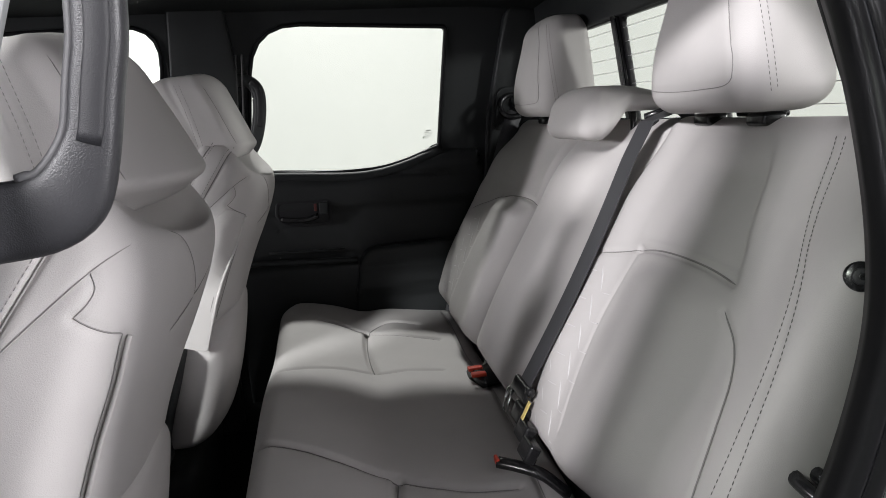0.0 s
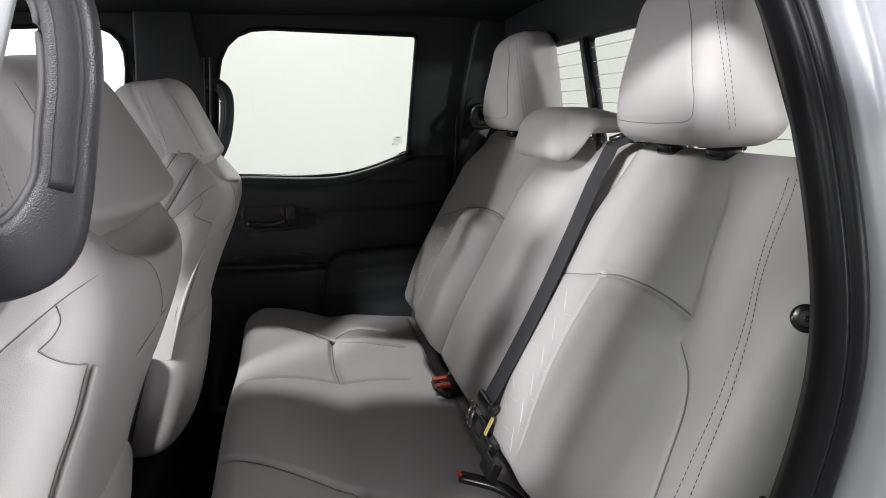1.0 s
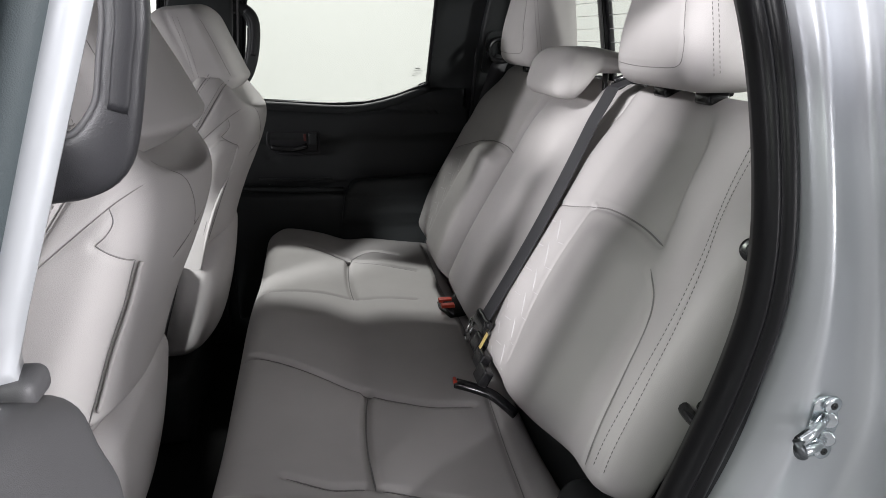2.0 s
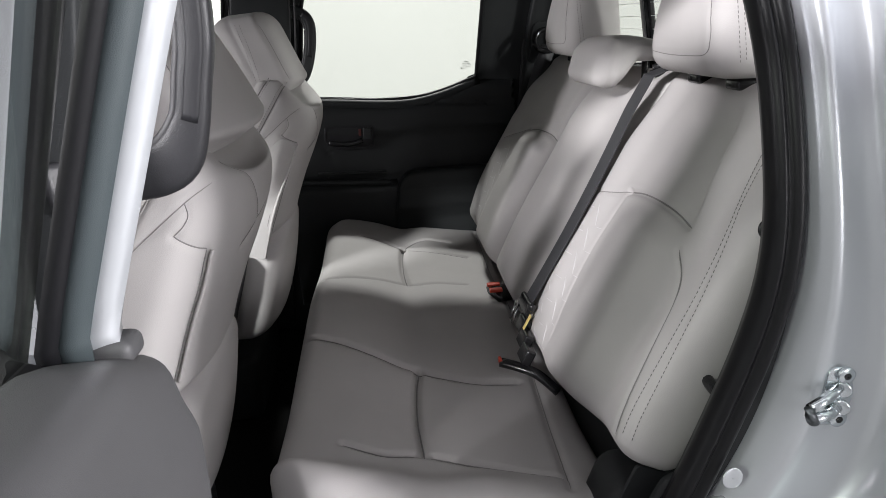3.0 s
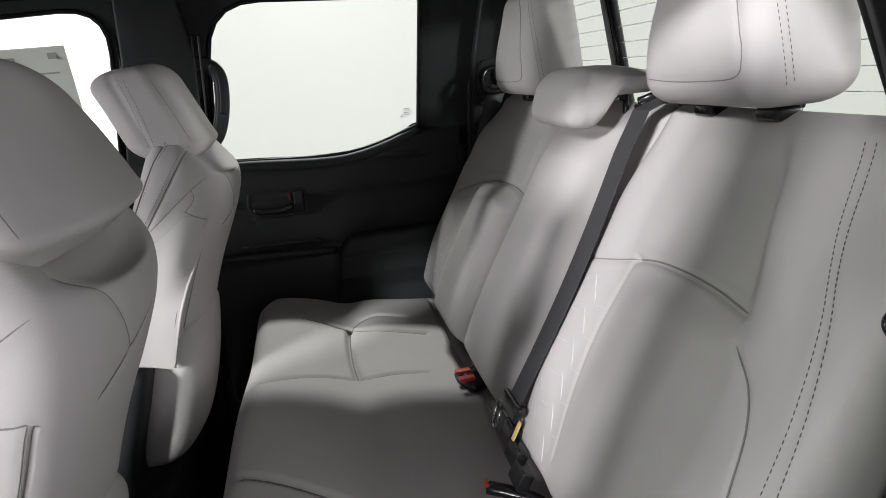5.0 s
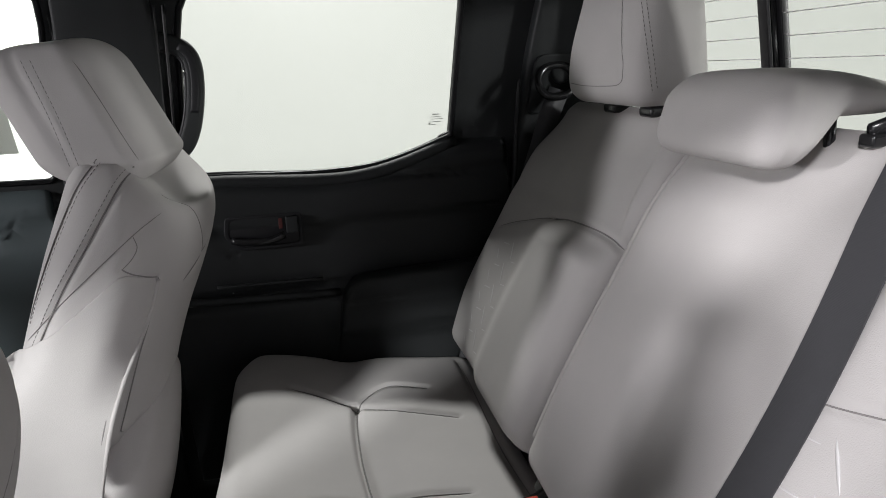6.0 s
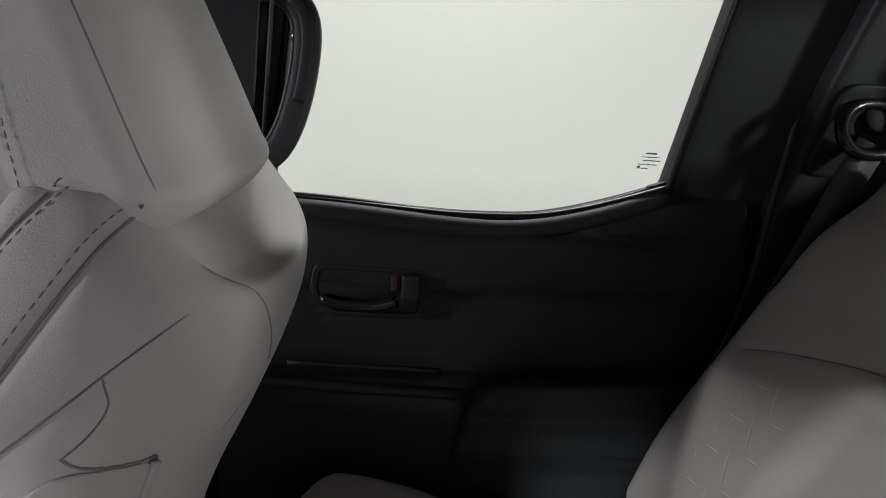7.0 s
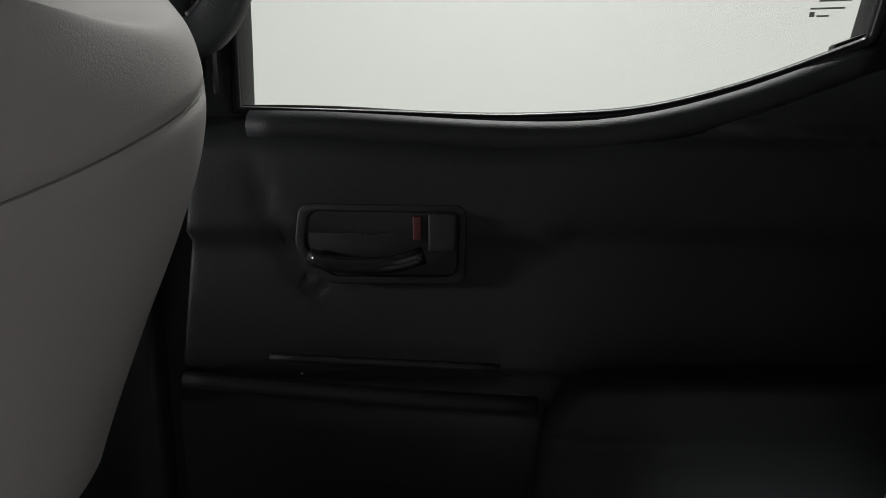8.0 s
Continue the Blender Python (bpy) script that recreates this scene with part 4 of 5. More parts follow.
    part("hinge_bolt", disc((0.280, -0.688, 0.935), (0, -1, 0), 0.011, 0.006, 24), GLOSS, b, "black bolt head")


bench_cushion()


# ---- belts and buckles ----
def belts():
    belt = thing("seat_belt", "charcoal webbing belt across the middle backrest", "seat belt", "seat belts")
    hs = np.linspace(0.60, 0.10, 30)
    line = np.stack([-0.196 - 0.020 * np.sin(np.pi * np.clip((0.60 - hs) / 0.52, 0, 1)), hs], 1)
    p = back_point(line[:, 0], line[:, 1], 0.025 - 0.006 * smooth01(0.52, 0.61, line[:, 1]))
    p = np.vstack([[0.56, -0.202, 1.500], [0.505, -0.200, 1.545], p])
    part("webbing", ribbon(p, (0, 1, -0.02), 0.0235, 0.0016), WEB, belt, smooth=False)
    m = np.stack([np.array([0, 1.0, 0]), EU, EN], 1)
    q, f = soft_box((0.038, 0.014, 0.006), 0.005, 0.01)
    part("tongue", (q @ m.T + back_point(-0.200, 0.108, 0.026), f), GLOSS, belt, "black belt tongue with bright latch plate")
    q, f = soft_box((0.010, 0.008, 0.007), 0.006, 0.006)
    part("tongue_knob", (q @ m.T + back_point(-0.236, 0.118, 0.028), f), GLOSS, belt)
    for dy in (-0.010, 0.010):
        part("latch_plate", tube([back_point(-0.158 + dy, 0.092, 0.026), back_point(-0.166 + dy, 0.052, 0.024)], 0.0028, 8), STEEL, belt, "bright steel latch plate")
    part("latch_plate", tube([back_point(-0.176, 0.053, 0.024), back_point(-0.156, 0.053, 0.024)], 0.0028, 8), STEEL, belt, "bright steel latch plate")
    q, f = soft_box((0.005, 0.018, 0.001), 0.0005, 0.01)
    part("label_tag", (q @ m.T + back_point(-0.242, 0.086, 0.024), f), YELLOW, belt, "small yellow belt tag")
    for yy, hh, tilt in ((-0.215, 0.072, 0.3), (-0.255, 0.058, 0.5), (-0.292, 0.045, 0.6)):
        q, f = soft_box((0.022, 0.016, 0.010), 0.005, 0.008)
        part("buckle_body", (q @ m.T + back_point(yy, hh, 0.016), f), GLOSS, belt, "black buckle body")
    # stalk buckle lying on the cushion
    bk = thing("belt_buckle", "black stalk buckle lying on the bench cushion", "belt buckle", "belt buckles")
    pts = path_points([(0.262, -0.318, 0.955), (0.226, -0.300, 0.985), (0.195, -0.281, 0.993), (0.163, -0.260, 0.995)], 14)
    part("body", tube(pts, 0.011, 10, flat=(1.1, 0.8)), GLOSS, bk)
    q, f = soft_box((0.003, 0.009, 0.006), 0.002, 0.01)
    part("button", (q + np.array([0.161, -0.259, 0.998]), f), RED, bk, "small red release button")
    # far buckle, standing between the cushions
    bk = thing("belt_buckle", "black buckle with two red release buttons", "belt buckle", "belt buckles")
    pts = path_points([(0.305, 0.125, 1.03), (0.275, 0.11, 1.00), (0.245, 0.098, 0.99), (0.208, 0.088, 0.99)], 14)
    part("body", tube(pts, 0.034, 12, flat=(1.25, 0.5)), GLOSS, bk)
    q, f = soft_box((0.010, 0.016, 0.055), 0.008, 0.01)
    q[:, 1] *= 1 - 0.6 * smooth01(0.0, 0.055, q[:, 2])
    q[:, 0] += 0.5 * q[:, 2]
    part("boot", (q + np.array([0.275, 0.150, 1.035]), f), GLOSS, bk, "black plastic buckle boot")
    for dy in (-0.071, -0.037):
        q, f = soft_box((0.016, 0.008, 0.004), 0.002, 0.01)
        part("button", (q + np.array([0.212, 0.142 + dy, 1.006]), f), RED, bk, "red release button")
    # far shoulder belt and its ring
    belt = thing("seat_belt", "charcoal shoulder belt hanging from its pillar ring", "seat belt", "seat belts")
    t = np.linspace(0, 2 * np.pi, 28, endpoint=False)
    ring = np.stack([0.487 + 0.040 * np.sign(np.cos(t)) * np.abs(np.cos(t)) ** 0.8, 0.668 + 0.012 * np.sin(t), 1.570 + 0.032 * np.sin(t) + 0.003 * np.cos(t)], 1)
    part("ring", tube(ring, 0.0085, 10, closed=True, up=(0, 1, 0)), GLOSS, belt, "glossy black plastic belt ring")
    part("ring_anchor", disc((0.505, 0.705, 1.585), (0, -1, 0.15), 0.024, 0.028), TRIM, belt)
    pts = path_points([(0.494, 0.668, 1.552), (0.470, 0.664, 1.50), (0.43, 0.665, 1.38), (0.36, 0.675, 1.18), (0.285, 0.69, 0.98), (0.27, 0.69, 0.90)], 24)
    part("webbing", ribbon(pts, (1, 0, -0.35), 0.023, 0.0016), WEB, belt)
    # doorway shoulder belt with its guide and the button
    belt = thing("seat_belt", "charcoal belt strap running down beside the doorway backrest", "seat belt", "seat belts")
    pts = path_points([(0.47, -0.715, 1.50), (0.435, -0.72, 1.36), (0.385, -0.725, 1.19), (0.345, -0.73, 1.02), (0.33, -0.73, 0.92)], 24)
    part("webbing", ribbon(pts, (0.5, 1, -0.2), 0.020, 0.0016), WEB, belt)
    guide = thing("belt_guide", "black plastic belt guide hook on the backrest", "belt guide")
    t = np.linspace(-0.3, 2 * np.pi - 1.2, 18)
    pts = np.stack([0.350 + 0.012 * np.cos(t), -0.706 + 0.030 * np.sin(t), 1.20 + 0.006 * np.sin(t)], 1)
    part("hook", tube(pts, 0.0075, 10), GLOSS, guide)
    btn = thing("backrest_button", "round black release button on the backrest side", "button")
    c = back_point(-0.690, 0.455, 0.004)
    face = EN * 0.55 + np.array([0, -0.83, 0])
    part("collar", disc(c, face, 0.0140, 0.008, 32), GLOSS, btn)
    part("cap", disc(c + face * 0.0078, face, 0.0080, 0.003, 28), TRIM_GREY, btn)
    part("socket", disc(c + face * 0.0106, face, 0.0035, 0.001, 6), GLOSS, btn)


belts()


# ---- front seats ----
REAR_X = smooth_table([0.88, 0.93, 1.00, 1.10, 1.17, 1.25, 1.32, 1.38, 1.42, 1.46, 1.49, 1.52, 1.55], [-0.385, -0.372, -0.348, -0.318, -0.300, -0.270, -0.238, -0.214, -0.206, -0.210, -0.225, -0.250, -0.285])
FRONT_X = smooth_table([0.88, 1.00, 1.15, 1.30, 1.40, 1.47, 1.55], [-0.58, -0.54, -0.495, -0.435, -0.395, -0.365, -0.33])

POCKET_X = smooth_table([0.80, 0.84, 0.90, 0.98, 1.07, 1.15, 1.25], [-0.42, -0.375, -0.343, -0.318, -0.300, -0.290, -0.283])
WIDE_Y = smooth_table([1.08, 1.15, 1.25, 1.347, 1.40, 1.434, 1.472, 1.50, 1.525, 1.545], [0.205, 0.222, 0.240, 0.245, 0.237, 0.226, 0.208, 0.188, 0.158, 0.115])


def bucket_back(inner):
    """The padded skin of a front backrest: rounded sections, scooped at the top to take the headrest."""
    zs = np.r_[np.linspace(1.12, 1.50, 100), 1.50 + 0.045 * np.sin(np.linspace(0, np.pi / 2, 14)[1:])]
    a = np.linspace(0, 2 * np.pi, 6001)
    px, py = np.sign(np.cos(a)) * np.abs(np.cos(a)) ** 0.62, np.sign(np.sin(a)) * np.abs(np.sin(a)) ** 0.80
    run = np.r_[0, np.cumsum(np.hypot(0.10 * np.diff(px), 0.24 * np.diff(py)))]
    even = np.linspace(0, run[-1], 280, endpoint=False)
    px, py = np.interp(even, run, px), np.interp(even, run, py)
    v = []
    for i, z in enumerate(zs):
        xr, xf, hy = np.interp(z, *REAR_X), np.interp(z, *FRONT_X), np.interp(z, *WIDE_Y)
        end = smooth01(1.16, 1.12, z) * 0.25 + smooth01(1.515, 1.545, z) * 0.45
        x = (xr + xf) / 2 + px * (xr - xf) / 2 * (1 - end)
        y = py * hy * (1 - 0.5 * end)
        rear = smooth01(0.2, 0.95, px)
        x = x + rear * (0.010 - np.where(y * inner > 0, 0.022, 0.010) * (y / 0.20) ** 2)
        scoop = 0.055 * smooth01(1.42, 1.53, z) * np.clip(1 - (y / 0.165) ** 2, 0, 1) * smooth01(-0.6, 0.5, px)
        shelf = 0.022 * smooth01(1.43, 1.53, z) * smooth01(-0.275, -0.225, x)
        v.append(np.stack([x, y, z - scoop - shelf], 1))
    n, m = len(zs), len(px)
    f = [(i * m + k, i * m + (k + 1) % m, (i + 1) * m + (k + 1) % m, (i + 1) * m + k) for i in range(n - 1) for k in range(m)]
    lid = [v[-1].mean(0) + (v[-1] - v[-1].mean(0)) * k + np.array([0, 0, 0.004 * (1 - k)]) for k in (0.8, 0.5, 0.2)]
    v += lid
    f += [(i * m + k, i * m + (k + 1) % m, (i + 1) * m + (k + 1) % m, (i + 1) * m + k) for i in range(n - 1, n + 2) for k in range(m)]
    f += [tuple(range((n + 2) * m, (n + 3) * m)), tuple(range(m))[::-1]]
    return np.concatenate(v), f


# seams of the door side, in (x, z): points, depth, width, thread radius
SIDE_SEAMS = (
    ([(-0.248, 1.520), (-0.264, 1.500), (-0.281, 1.472), (-0.311, 1.424), (-0.336, 1.387), (-0.361, 1.347), (-0.395, 1.290)], 0.0035, 0.0042, 0.0011),
    ([(-0.292, 1.528), (-0.317, 1.494), (-0.337, 1.458), (-0.365, 1.405), (-0.40, 1.335)], 0.0030, 0.0042, 0.0008),
    ([(-0.232, 1.450), (-0.240, 1.446), (-0.259, 1.434), (-0.303, 1.399), (-0.343, 1.366), (-0.40, 1.315)], 0.0016, 0.0042, 0.0006),
    ([(-0.259, 1.434), (-0.256, 1.420), (-0.262, 1.408), (-0.274, 1.397)], 0.0014, 0.0042, 0.0006),
    ([(-0.274, 1.398), (-0.258, 1.382), (-0.246, 1.370)], 0.0022, 0.0042, 0.0009),
    ([(-0.246, 1.370), (-0.264, 1.320), (-0.292, 1.256), (-0.324, 1.175), (-0.340, 1.135)], 0.0030, 0.0042, 0.0009),
)
# seams of the rear face, in (y, z)
REAR_SEAMS = (([(-0.120, 1.465), (-0.094, 1.433), (-0.072, 1.402), (-0.038, 1.359)], 0.0022, 0.0055, 0.0005),
              ([(-0.110, 1.340), (-0.038, 1.359), (0.031, 1.376), (0.100, 1.396), (0.185, 1.422)], 0.0030, 0.0045, 0.0006))


def front_seat(yc, label, shift=0.0, inner=-1, low=0.0):
    """Reclined bucket seat seen from its side and from behind."""
    seat = thing("front_seat", label, "car seat", "front seats", at=(shift, yc, 0.60))
    down = np.array([0, 0, -0.60])
    out, back = (0, -1, 0), (1, 0, 0)
    def on_door(pts):
        return [(a, -0.3, c) for a, c in pts]
    def on_rear(pts):
        return [(0, a, c) for a, c in pts]
    geo = bucket_back(inner)
    geo = sewn(geo, [(on_door(pts), d, w) for pts, d, w, _ in SIDE_SEAMS], out)
    geo = sewn(geo, [(on_rear(pts), d, w) for pts, d, w, _ in REAR_SEAMS], back)
    body = part("backrest", (geo[0] + down, geo[1]), FABRIC, seat)
    geo = geo[0] + down, geo[1]
    def lower(pts):
        return [(a, b, c - 0.60) for a, b, c in pts]
    for pts, d, w, r in SIDE_SEAMS:
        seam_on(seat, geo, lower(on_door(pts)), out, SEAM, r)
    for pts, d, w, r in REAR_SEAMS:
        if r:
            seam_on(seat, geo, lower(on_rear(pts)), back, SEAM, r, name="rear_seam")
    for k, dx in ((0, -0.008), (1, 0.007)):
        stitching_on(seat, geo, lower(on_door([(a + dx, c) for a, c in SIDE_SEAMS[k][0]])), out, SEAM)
    # seat cover skirt: sewn down on the side, its lower end hanging free
    if inner < 0:
        ring = round_corners([(-0.272, 1.394), (-0.246, 1.370), (-0.262, 1.322), (-0.298, 1.244), (-0.329, 1.150), (-0.342, 1.103), (-0.430, 1.122), (-0.475, 1.20), (-0.46, 1.28), (-0.36, 1.33)], 0.012)
        v, f = grid_cut(plate(ring, (), 0.003, 0.0012), 0.010)
        flap, _ = snap(np.stack([v[:, 0], 0 * v[:, 0] - 0.3, v[:, 1] - 0.60], 1), geo, out)
        hang = smooth01(1.34, 1.20, v[:, 1])
        flap[:, 1] = flap[:, 1] * (1 - hang) - 0.244 * hang - 0.012 * smooth01(1.36, 1.16, v[:, 1]) - v[:, 2] - 0.0005 + 0.003 * np.sin(60 * v[:, 0]) * smooth01(1.25, 1.11, v[:, 1])
        cover = part("side_cover", (flap, f), FABRIC, seat, "loose hanging grey side cover")
        edge = path_points([(-0.246, 1.368), (-0.264, 1.322), (-0.300, 1.244), (-0.331, 1.150), (-0.343, 1.106)], 40)
        p, _ = snap(np.stack([edge[:, 0], 0 * edge[:, 0] - 0.3, edge[:, 1] - 0.60], 1), geo, out)
        hang = smooth01(1.34, 1.20, edge[:, 1])
        p[:, 1] = p[:, 1] * (1 - hang) - 0.244 * hang - 0.012 * smooth01(1.36, 1.16, edge[:, 1]) - 0.003
        part("cover_piping", tube(p, 0.0030, 8), FABRIC, cover)
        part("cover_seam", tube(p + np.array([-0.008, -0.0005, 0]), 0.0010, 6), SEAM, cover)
    else:
        p, nr = snap([(a, -0.3, c - 0.60) for a, c in path_points([(-0.246, 1.368), (-0.264, 1.320), (-0.292, 1.256), (-0.324, 1.175)], 40)], geo, out)
        part("cover_piping", tube(p + nr * 0.0008 + np.array([0.006, 0, 0]), 0.0026, 8), FABRIC, seat)
    # map pocket: a proud fabric panel low on the rear, its open edge arched
    p, q = soft_box((0.065, 0.170, 0.175), 0.045, (0.008, 0.008, 0.010))
    arch = 1.195 - 0.115 * (p[:, 1] / 0.170) ** 2
    z = 0.835 + (p[:, 2] + 0.175) / 0.35 * (arch - 0.835)
    x = np.interp(z, *POCKET_X) - 0.065 + p[:, 0] - 0.030 * (p[:, 1] / 0.170) ** 2 * smooth01(-0.03, 0.065, p[:, 0])
    part("map_pocket", (np.stack([x, p[:, 1], z - 0.60], 1), q), FABRIC, seat, "grey fabric map pocket")
    p, q = soft_box((0.10, 0.065, 0.145), 0.03, (0.02, 0.02, 0.02))
    z = p[:, 2] + 0.955
    part("recliner_cover", (np.stack([np.interp(z, *REAR_X) - 0.180 + p[:, 0], p[:, 1] + inner * 0.188, z - 0.60], 1), q), TRIM_SOFT, seat, "black plastic recliner cover")
    # cushion and base, mostly hidden
    p, q = soft_box((0.26, 0.25, 0.09), 0.05, 0.02)
    p[:, 2] += 0.08 * (-(p[:, 0]) / 0.5)
    part("seat_cushion", (p + np.array([-0.82, 0, 0.27]), q), FABRIC, seat)
    p, q = soft_box((0.22, 0.19, 0.10), 0.03, 0.03)
    part("base", (p + np.array([-0.64, 0, 0.10]), q), TRIM_SOFT, seat, "black plastic seat base")
    # headrest: a leaning wedge with a sewn edge between its side and its rear face
    p, q = soft_box((0.062, 0.168, 0.090), 0.036, 0.0042)
    u, w = (np.abs(p[:, 1]) - 0.132) / 0.036, (p[:, 0] - 0.026) / 0.036
    both = (u > 0) & (w > 0)
    square = np.where(both, np.hypot(u, w) / np.maximum(1e-6, (np.abs(u) ** 4 + np.abs(w) ** 4) ** 0.25), 1.0)
    p[:, 1] = np.where(both, np.sign(p[:, 1]) * (0.132 + 0.036 * u * square), p[:, 1])
    p[:, 0] = np.where(both, 0.026 + 0.036 * w * square, p[:, 0])
    k = (p[:, 2] + 0.09) / 0.18
    rear = smooth01(-0.01, 0.062, p[:, 0])
    across = p[:, 1] / 0.168
    within = p[:, 1] * inner > 0
    x = -0.279 - 0.078 * k + p[:, 0] * (1.04 - 0.10 * k) * np.where(p[:, 0] < 0, 1.30, 1.0) + rear * (0.004 - np.where(within, 0.020, 0.040) * across**2)
    z = 1.482 + 0.188 * k - p[:, 0] * 0.10 * (1 - k) + p[:, 0] * 0.10 * k - 0.016 * across**2 * smooth01(0.5, 1, k) + 0.014 * rear * smooth01(0.3, 0.0, k)
    x = x - 0.010 * smooth01(0.22, 0.0, k) * rear + (0.003 * bell(0.3, 0.25, k) * rear - 0.010 * smooth01(0.12, 0.0, k) * rear if inner > 0 else 0)
    y = p[:, 1] * (1 - 0.17 * k**2 - np.where(within, 0.0, 0.09) * smooth01(0.22, 0.0, k)) * (1 - 0.04 * smooth01(0.0, -0.062, p[:, 0]))
    g = groove(x, z, [(-0.385, 1.66), (-0.355, 1.59), (-0.318, 1.50)], 0.003, 0.004)
    y = y - np.sign(y) * g * smooth01(0.10, 0.15, np.abs(p[:, 1]))
    geo = np.stack([x - shift, y * (1 + 3 * low), z - 0.60 - low], 1), q
    hr = part("headrest", geo, FABRIC, seat)
    ks = np.linspace(0.14, 0.80, 20)
    edge = np.stack([-0.232 - 0.084 * ks - shift, -0.166 * (1 - 0.17 * ks**2) * (1 + 3 * low), 0.888 + 0.190 * ks - low], 1)
    seam_on(seat, geo, edge + np.array([0.10, -0.10, 0]), (0.7, -0.7, 0), SEAM, 0.0006, n=40)
    for dx in (0.0, 0.010):
        line = path_points([(-0.362 + dx, 1.642), (-0.344 + dx, 1.588), (-0.335 + dx, 1.554), (-0.327 + dx, 1.516)], 40)
        yy = 0.168 * (1 - 0.17 * np.clip((line[:, 1] - 1.482) / 0.188, 0, 1) ** 2)
        tagged(part("stitching", stitches(np.stack([line[:, 0] - shift, -yy * (1 + 3 * low) - 0.0004, line[:, 1] - 0.60 - low], 1), (0, -1, 0)), SEAM, seat), kind="stuff")
    for yy in (-0.05, 0.05):
        part("post", tube([(-0.275, yy, 0.85), (-0.285, yy, 0.93)], 0.006, 8), STEEL, hr)
    return seat


front_seat(-0.362, "reclined light grey front seat beside the doorway", -0.024, 1, 0.012)
front_seat(0.392, "reclined light grey front seat on the far side")


# ---- doorway of the near side ----
def doorway():
    body = thing("door_jamb", "silver painted door jamb with a black rubber seal", "door jamb")
    base = [(0.08, 0.72, -0.765), (0.20, 0.905, -0.765), (0.259, 1.055, -0.765), (0.303, 1.182, -0.765), (0.336, 1.296, -0.765), (0.350, 1.385, -0.762), (0.348, 1.48, -0.750), (0.336, 1.60, -0.722), (0.308, 1.70, -0.695), (0.255, 1.775, -0.675), (0.16, 1.812, -0.664), (0.0, 1.822, -0.660), (-0.36, 1.826, -0.658)]
    line = path_points(base, 110)
    tan = np.gradient(line[:, :2], axis=0)
    tan /= np.linalg.norm(tan, axis=1, keepdims=True)
    out = np.stack([tan[:, 1], -tan[:, 0]], 1)
    wide = 1 + 0.9 * bell(1.20, 0.16, line[:, 1]) * (line[:, 0] > 0)

    def sweep(profile, scaled=True, closed=False):
        prof = np.array(profile, float)
        v = []
        for i in range(len(line)):
            k = wide[i] if scaled else 1.0
            for o, dy in prof:
                v.append((line[i, 0] + out[i, 0] * o * k, line[i, 2] + dy, line[i, 1] + out[i, 1] * o * k))
        m, f = len(prof), []
        for i in range(len(line) - 1):
            for k in range(m if closed else m - 1):
                f.append((i * m + k, i * m + (k + 1) % m, (i + 1) * m + (k + 1) % m, (i + 1) * m + k))
        return v, f

    seal = [(0.002, 0.016), (-0.002, 0.005), (-0.002, -0.012), (0.004, -0.020), (0.009, -0.019), (0.0115, -0.014), (0.014, -0.019), (0.020, -0.024), (0.026, -0.021), (0.029, -0.012), (0.029, 0.008), (0.020, 0.018)]
    part("rubber_seal", sweep(seal, False, True), RUBBER, body, "ribbed black rubber door seal")
    jamb = [(0.024, 0.012), (0.028, -0.010), (0.034, -0.022), (0.040, -0.034), (0.046, -0.038), (0.052, -0.036), (0.060, -0.032), (0.084, -0.034), (0.090, -0.040), (0.094, -0.055), (0.097, -0.085), (0.100, -0.130), (0.104, -0.150), (0.112, -0.158), (0.13, -0.160), (0.26, -0.162)]
    part("painted_panel", sweep(jamb), PAINT, body, "silver metallic painted steel")
    # striker
    c = np.array([0.424, -0.802, 1.236])
    ring = round_corners([(-0.018, -0.034), (0.008, -0.036), (0.020, 0.0), (0.010, 0.036), (-0.014, 0.034)], 0.009)
    v, f = plate(ring, (), 0.004, 0.001)
    striker = part("striker", (np.stack([v[:, 0] + c[0], c[1] - v[:, 2], v[:, 1] + c[2]], 1), f), ZINC, body, "zinc plated door striker")
    for pts in ([(0.006, 0.0, 0.012), (-0.020, -0.018, 0.011), (-0.048, -0.030, 0.007)], [(0.008, 0.0, -0.014), (-0.016, -0.018, -0.011), (-0.044, -0.030, -0.005)]):
        part("rod", tube(np.array(pts) + c, 0.0058, 12), ZINC, striker)
    part("end_bar", tube(np.array([(-0.050, -0.031, 0.009), (-0.049, -0.033, 0.001), (-0.044, -0.031, -0.008)]) + c, 0.0068, 12, flat=(1.0, 0.8)), STRIKER_END, striker, "dark worn steel end bar")
    for rod in ((0.004, -0.005, 0.010), (0.006, -0.005, -0.012)):
        part("collar", disc(np.array(rod) + c, (-0.6, -0.8, 0), 0.009, 0.004, 18), ZINC, striker)
    for dz in (-0.026, 0.027):
        sc = part("screw", disc(c + np.array([0.004, -0.004, dz]), (0, -1, 0), 0.0095, 0.005, 18), ZINC, striker)
        part("socket", disc(c + np.array([0.004, -0.0092, dz]), (0, -1, 0), 0.004, 0.0008, 6), GLOSS, sc)
    part("body_plug", disc((0.322, -0.8005, 1.138), (0.10, -0.98, 0.18), 0.0125, 0.0016, 32), PAINT, body, "round dull silver body plug")


doorway()


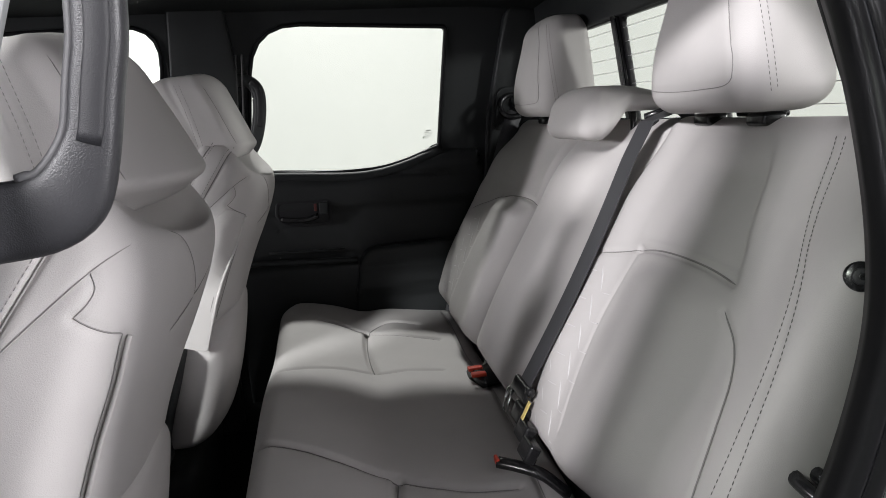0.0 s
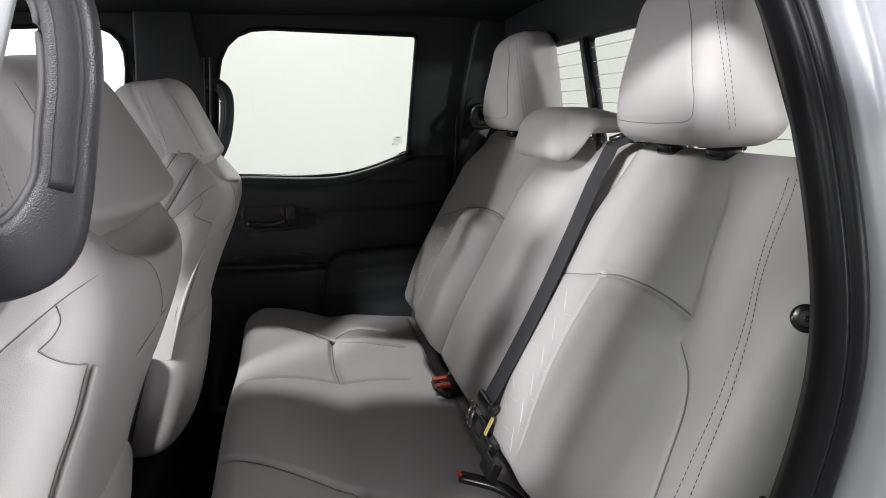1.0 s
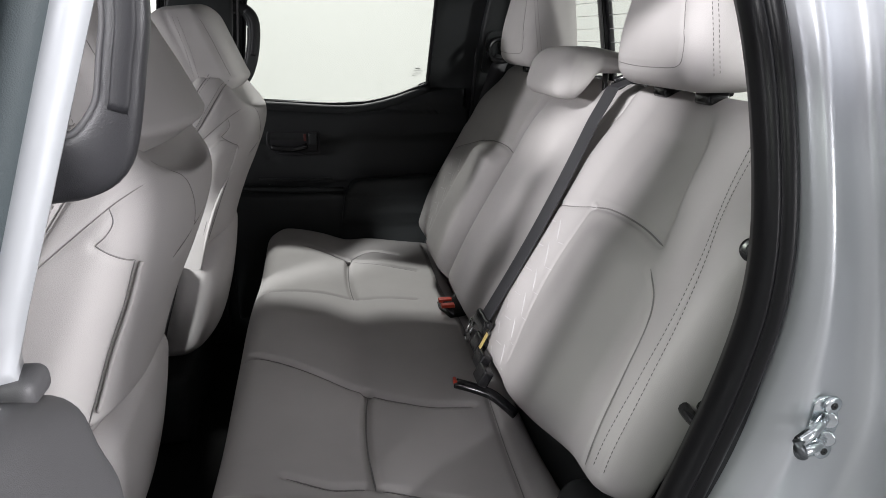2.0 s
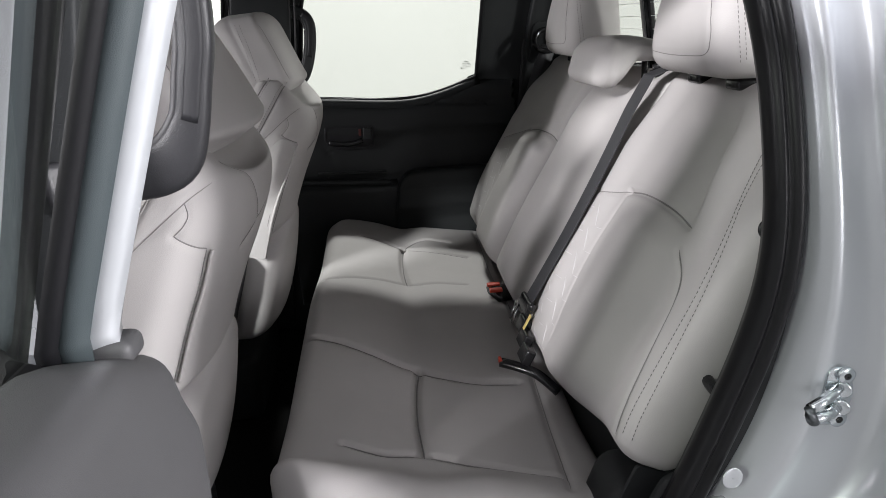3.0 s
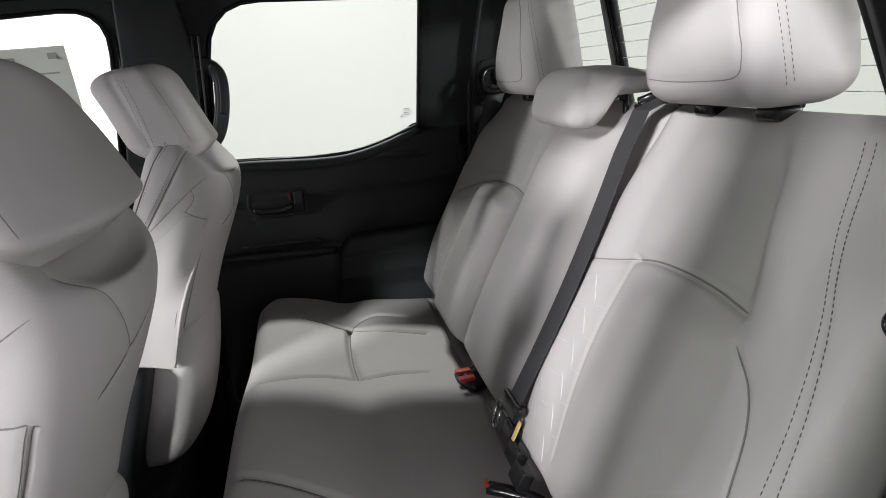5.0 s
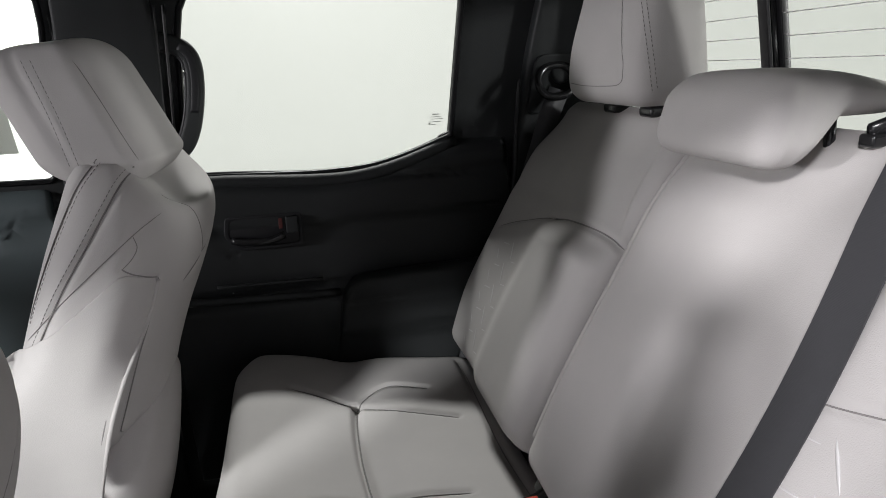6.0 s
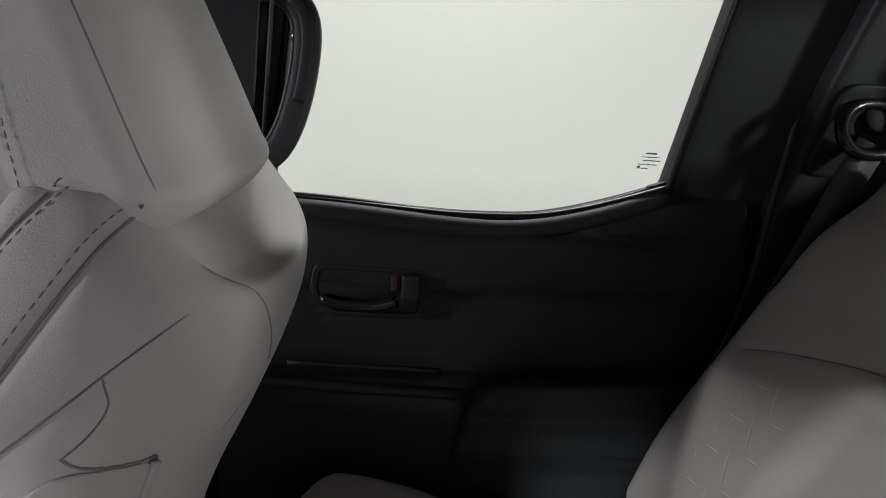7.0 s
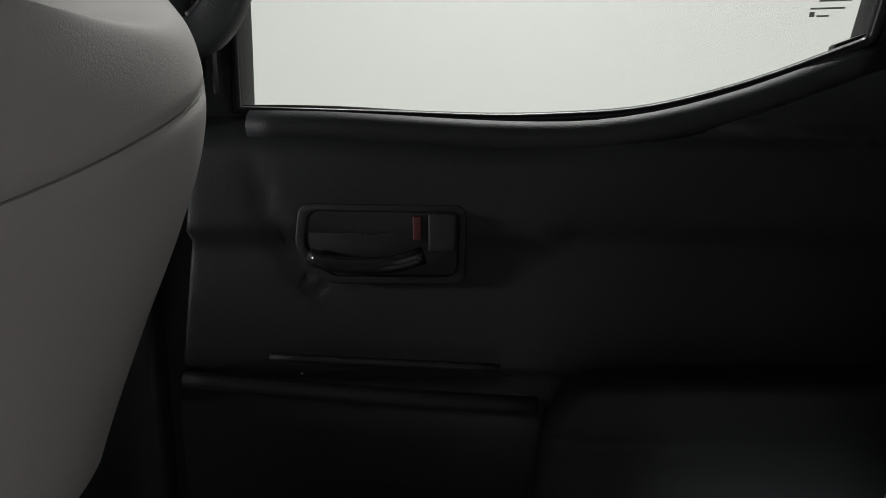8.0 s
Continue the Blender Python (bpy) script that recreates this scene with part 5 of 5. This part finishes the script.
def open_door():
    """The near rear door, swung square to the truck; its glass leans to the rear."""
    door = thing("rear_door", "open rear door with dark grey trim and tinted glass", "car door")
    def gx(z):
        return -0.262 + 0.36 * np.maximum(0, np.asarray(z, float) - 1.43)
    # trim
    p, q = soft_box((0.045, 0.395, 0.36), 0.030, 0.012)
    x, y, z = p[:, 0], p[:, 1] - 1.275, p[:, 2] + 1.058
    hinge = smooth01(-0.985, -0.885, y)
    x = x - 0.256 + 0.012 * smooth01(1.40, 1.33, z) - 0.012 * smooth01(1.30, 1.10, z)
    z = z - 0.030 * hinge * smooth01(1.30, 1.41, z) + 0.012 * bell(1.41, 0.03, z)
    part("trim_panel", (np.stack([x, y, z], 1), q), DOOR_TRIM, door, "dark grey grained door trim")
    # outer skin
    p, q = soft_box((0.05, 0.40, 0.38), 0.03, 0.04)
    part("outer_skin", (p + np.array([-0.335, -1.285, 1.03]), q), PAINT, door, "silver painted outer skin")
    part("belt_seal", tube([(-0.285, y, 1.420) for y in np.linspace(-0.955, -1.66, 12)], 0.010, 10, flat=(1.3, 0.7)), RUBBER, door)
    # window frame
    zs = np.linspace(1.40, 1.82, 16)
    part("frame_post", ribbon(np.stack([gx(zs) + 0.0085, np.full(16, -0.9155) + 0.10 * np.maximum(0, zs - 1.75), zs], 1), (1, 0.25, 0), 0.0155, 0.022), PAINT, door, "silver painted window frame")
    part("post_rubber", ribbon(np.stack([gx(zs) - 0.001, np.full(16, -0.932), zs], 1), (1, 0.3, 0), 0.011, 0.010), TEAL_TRIM, door)
    part("post_run", ribbon(np.stack([gx(zs) - 0.014, np.full(16, -0.940), zs], 1), (1, 0.3, 0), 0.007, 0.010), RUBBER, door)
    ys = np.linspace(-0.90, -1.62, 14)
    part("frame_top", tube([(float(gx(1.83)) + 0.01, y, 1.835 - 0.05 * smooth01(-1.35, -1.62, y)) for y in ys], 0.022, 10), PAINT, door)
    part("frame_rear", ribbon(np.stack([gx(zs) + 0.01, np.full(16, -1.60), zs], 1), (1, 0.2, 0), 0.018, 0.022), PAINT, door)
    v, f = plate([(-0.95, 1.40), (-1.60, 1.40), (-1.60, 1.83), (-0.95, 1.83)], (), 0.004, 0.0005)
    pane = part("window_pane", (np.stack([gx(v[:, 1]) - 0.030 - v[:, 2], v[:, 0], v[:, 1]], 1), f), DOOR_GLASS, door, "tinted door glass", smooth=False)
    p, q = soft_box((0.030, 0.016, 0.010), 0.008, 0.004)
    part("corner_cap", (p + np.array([-0.258, -0.912, 1.412]), q), DOOR_TRIM, door, "small grey corner cap")


open_door()


# ---- outer skins ----
def outer_skins():
    # closed front door on the doorway side
    door = thing("front_door", "closed silver front door beside the open doorway", "car door")
    ring = round_corners([(-1.48, 0.62), (-0.47, 0.62), (-0.43, 1.41), (-1.48, 1.41)], 0.03)
    v, f = grid_cut(plate(ring, (), 0.05, 0.012), 0.08)
    y = -0.80 - v[:, 2] - 0.05 * bell(1.05, 0.35, v[:, 1])
    part("outer_skin", (np.stack([v[:, 0], y, v[:, 1]], 1), f), PAINT, door, "silver metallic painted steel")
    hole = FRONT_WINDOW
    v, f = side_sheet(plate(round_corners([(-1.48, 1.395), (-0.43, 1.395), (-0.40, 1.86), (-1.15, 1.84)], 0.03), (hole,), 0.03, 0.006), 0.055, -1)
    part("window_frame", (v, f), PAINT, door)
    v, f = plate([(-1.38, 1.40), (-0.52, 1.40), (-0.44, 1.84), (-1.1, 1.84)], (), 0.004, 0.0006)
    part("window_pane", (np.stack([v[:, 0], -(y_side(v[:, 1]) + 0.012 - v[:, 2]), v[:, 1]], 1), f), GLASS, door, "clear front door glass", smooth=False)
    # rear flank, roof and far side
    body = thing("cab_body", "silver painted cab of a pickup truck", "truck cab")
    p, q = soft_box((1.14, 0.68, 0.012), 0.010, 0.06)
    p[:, 2] += 1.935 - 0.03 * (p[:, 1] / 0.68) ** 2 - 0.03 * smooth01(0.8, 1.14, np.abs(p[:, 0]))
    p[:, 0] -= 0.40
    part("roof_panel", (p, q), PAINT, body)
    def wider(ring, d=0.035):
        a = np.array(ring, float)
        mid, half = (a.min(0) + a.max(0)) / 2, (a.max(0) - a.min(0)) / 2
        return [tuple(w) for w in mid + (a - mid) * (1 + d / half)]
    far = plate([(-1.5, 0.60), (0.72, 0.60), (0.72, 1.91), (-1.5, 1.91)], (wider(REAR_WINDOW), wider(FRONT_WINDOW)), 0.03, 0.006)
    part("side_panel", side_sheet(far, 0.070), PAINT, body)
    part("sill", box(-1.5, 0.72, -0.90, -0.79, 0.50, 0.66, 0.03, 0.1), PAINT, body)
    # out-of-view pillar skin, added to block front light from the cushion's near end
    v, f = box(-0.475, -0.352, -0.865, -0.797, 0.60, 1.84, 0.012, 0.06)
    v[:, 1] += 0.30 * np.maximum(0, v[:, 2] - 1.43)
    part("middle_pillar", (v, f), PAINT, body)
    part("back_panel", box(0.735, 0.76, -0.80, 0.80, 0.55, 1.42, 0.01, 0.2), PAINT, body)


outer_skins()


# ---- roof fittings ----
def roof_fittings():
    lamp = thing("dome_lamp", "small lit rectangular dome lamp on the headliner", "dome lamp", at=(0.18, -0.03, 1.865))
    p, q = soft_box((0.062, 0.045, 0.012), 0.008, 0.02)
    part("housing", (p + np.array([0, 0, 0.004]), q), TRIM_GREY, lamp)
    p, q = soft_box((0.048, 0.032, 0.008), 0.006, 0.02)
    part("lens", (p + np.array([0, 0, -0.006]), q), LAMPGLASS, lamp, "glowing white lens")
    hook = thing("coat_hook", "small black coat hook on the headliner", "coat hook", at=(0.49, 0.26, 1.85))
    part("hook", tube(path_points([(0, 0, 0.01), (0.004, 0, -0.012), (0.016, 0, -0.018), (0.022, 0, -0.006)], 14), 0.006, 8), GLOSS, hook)


roof_fittings()
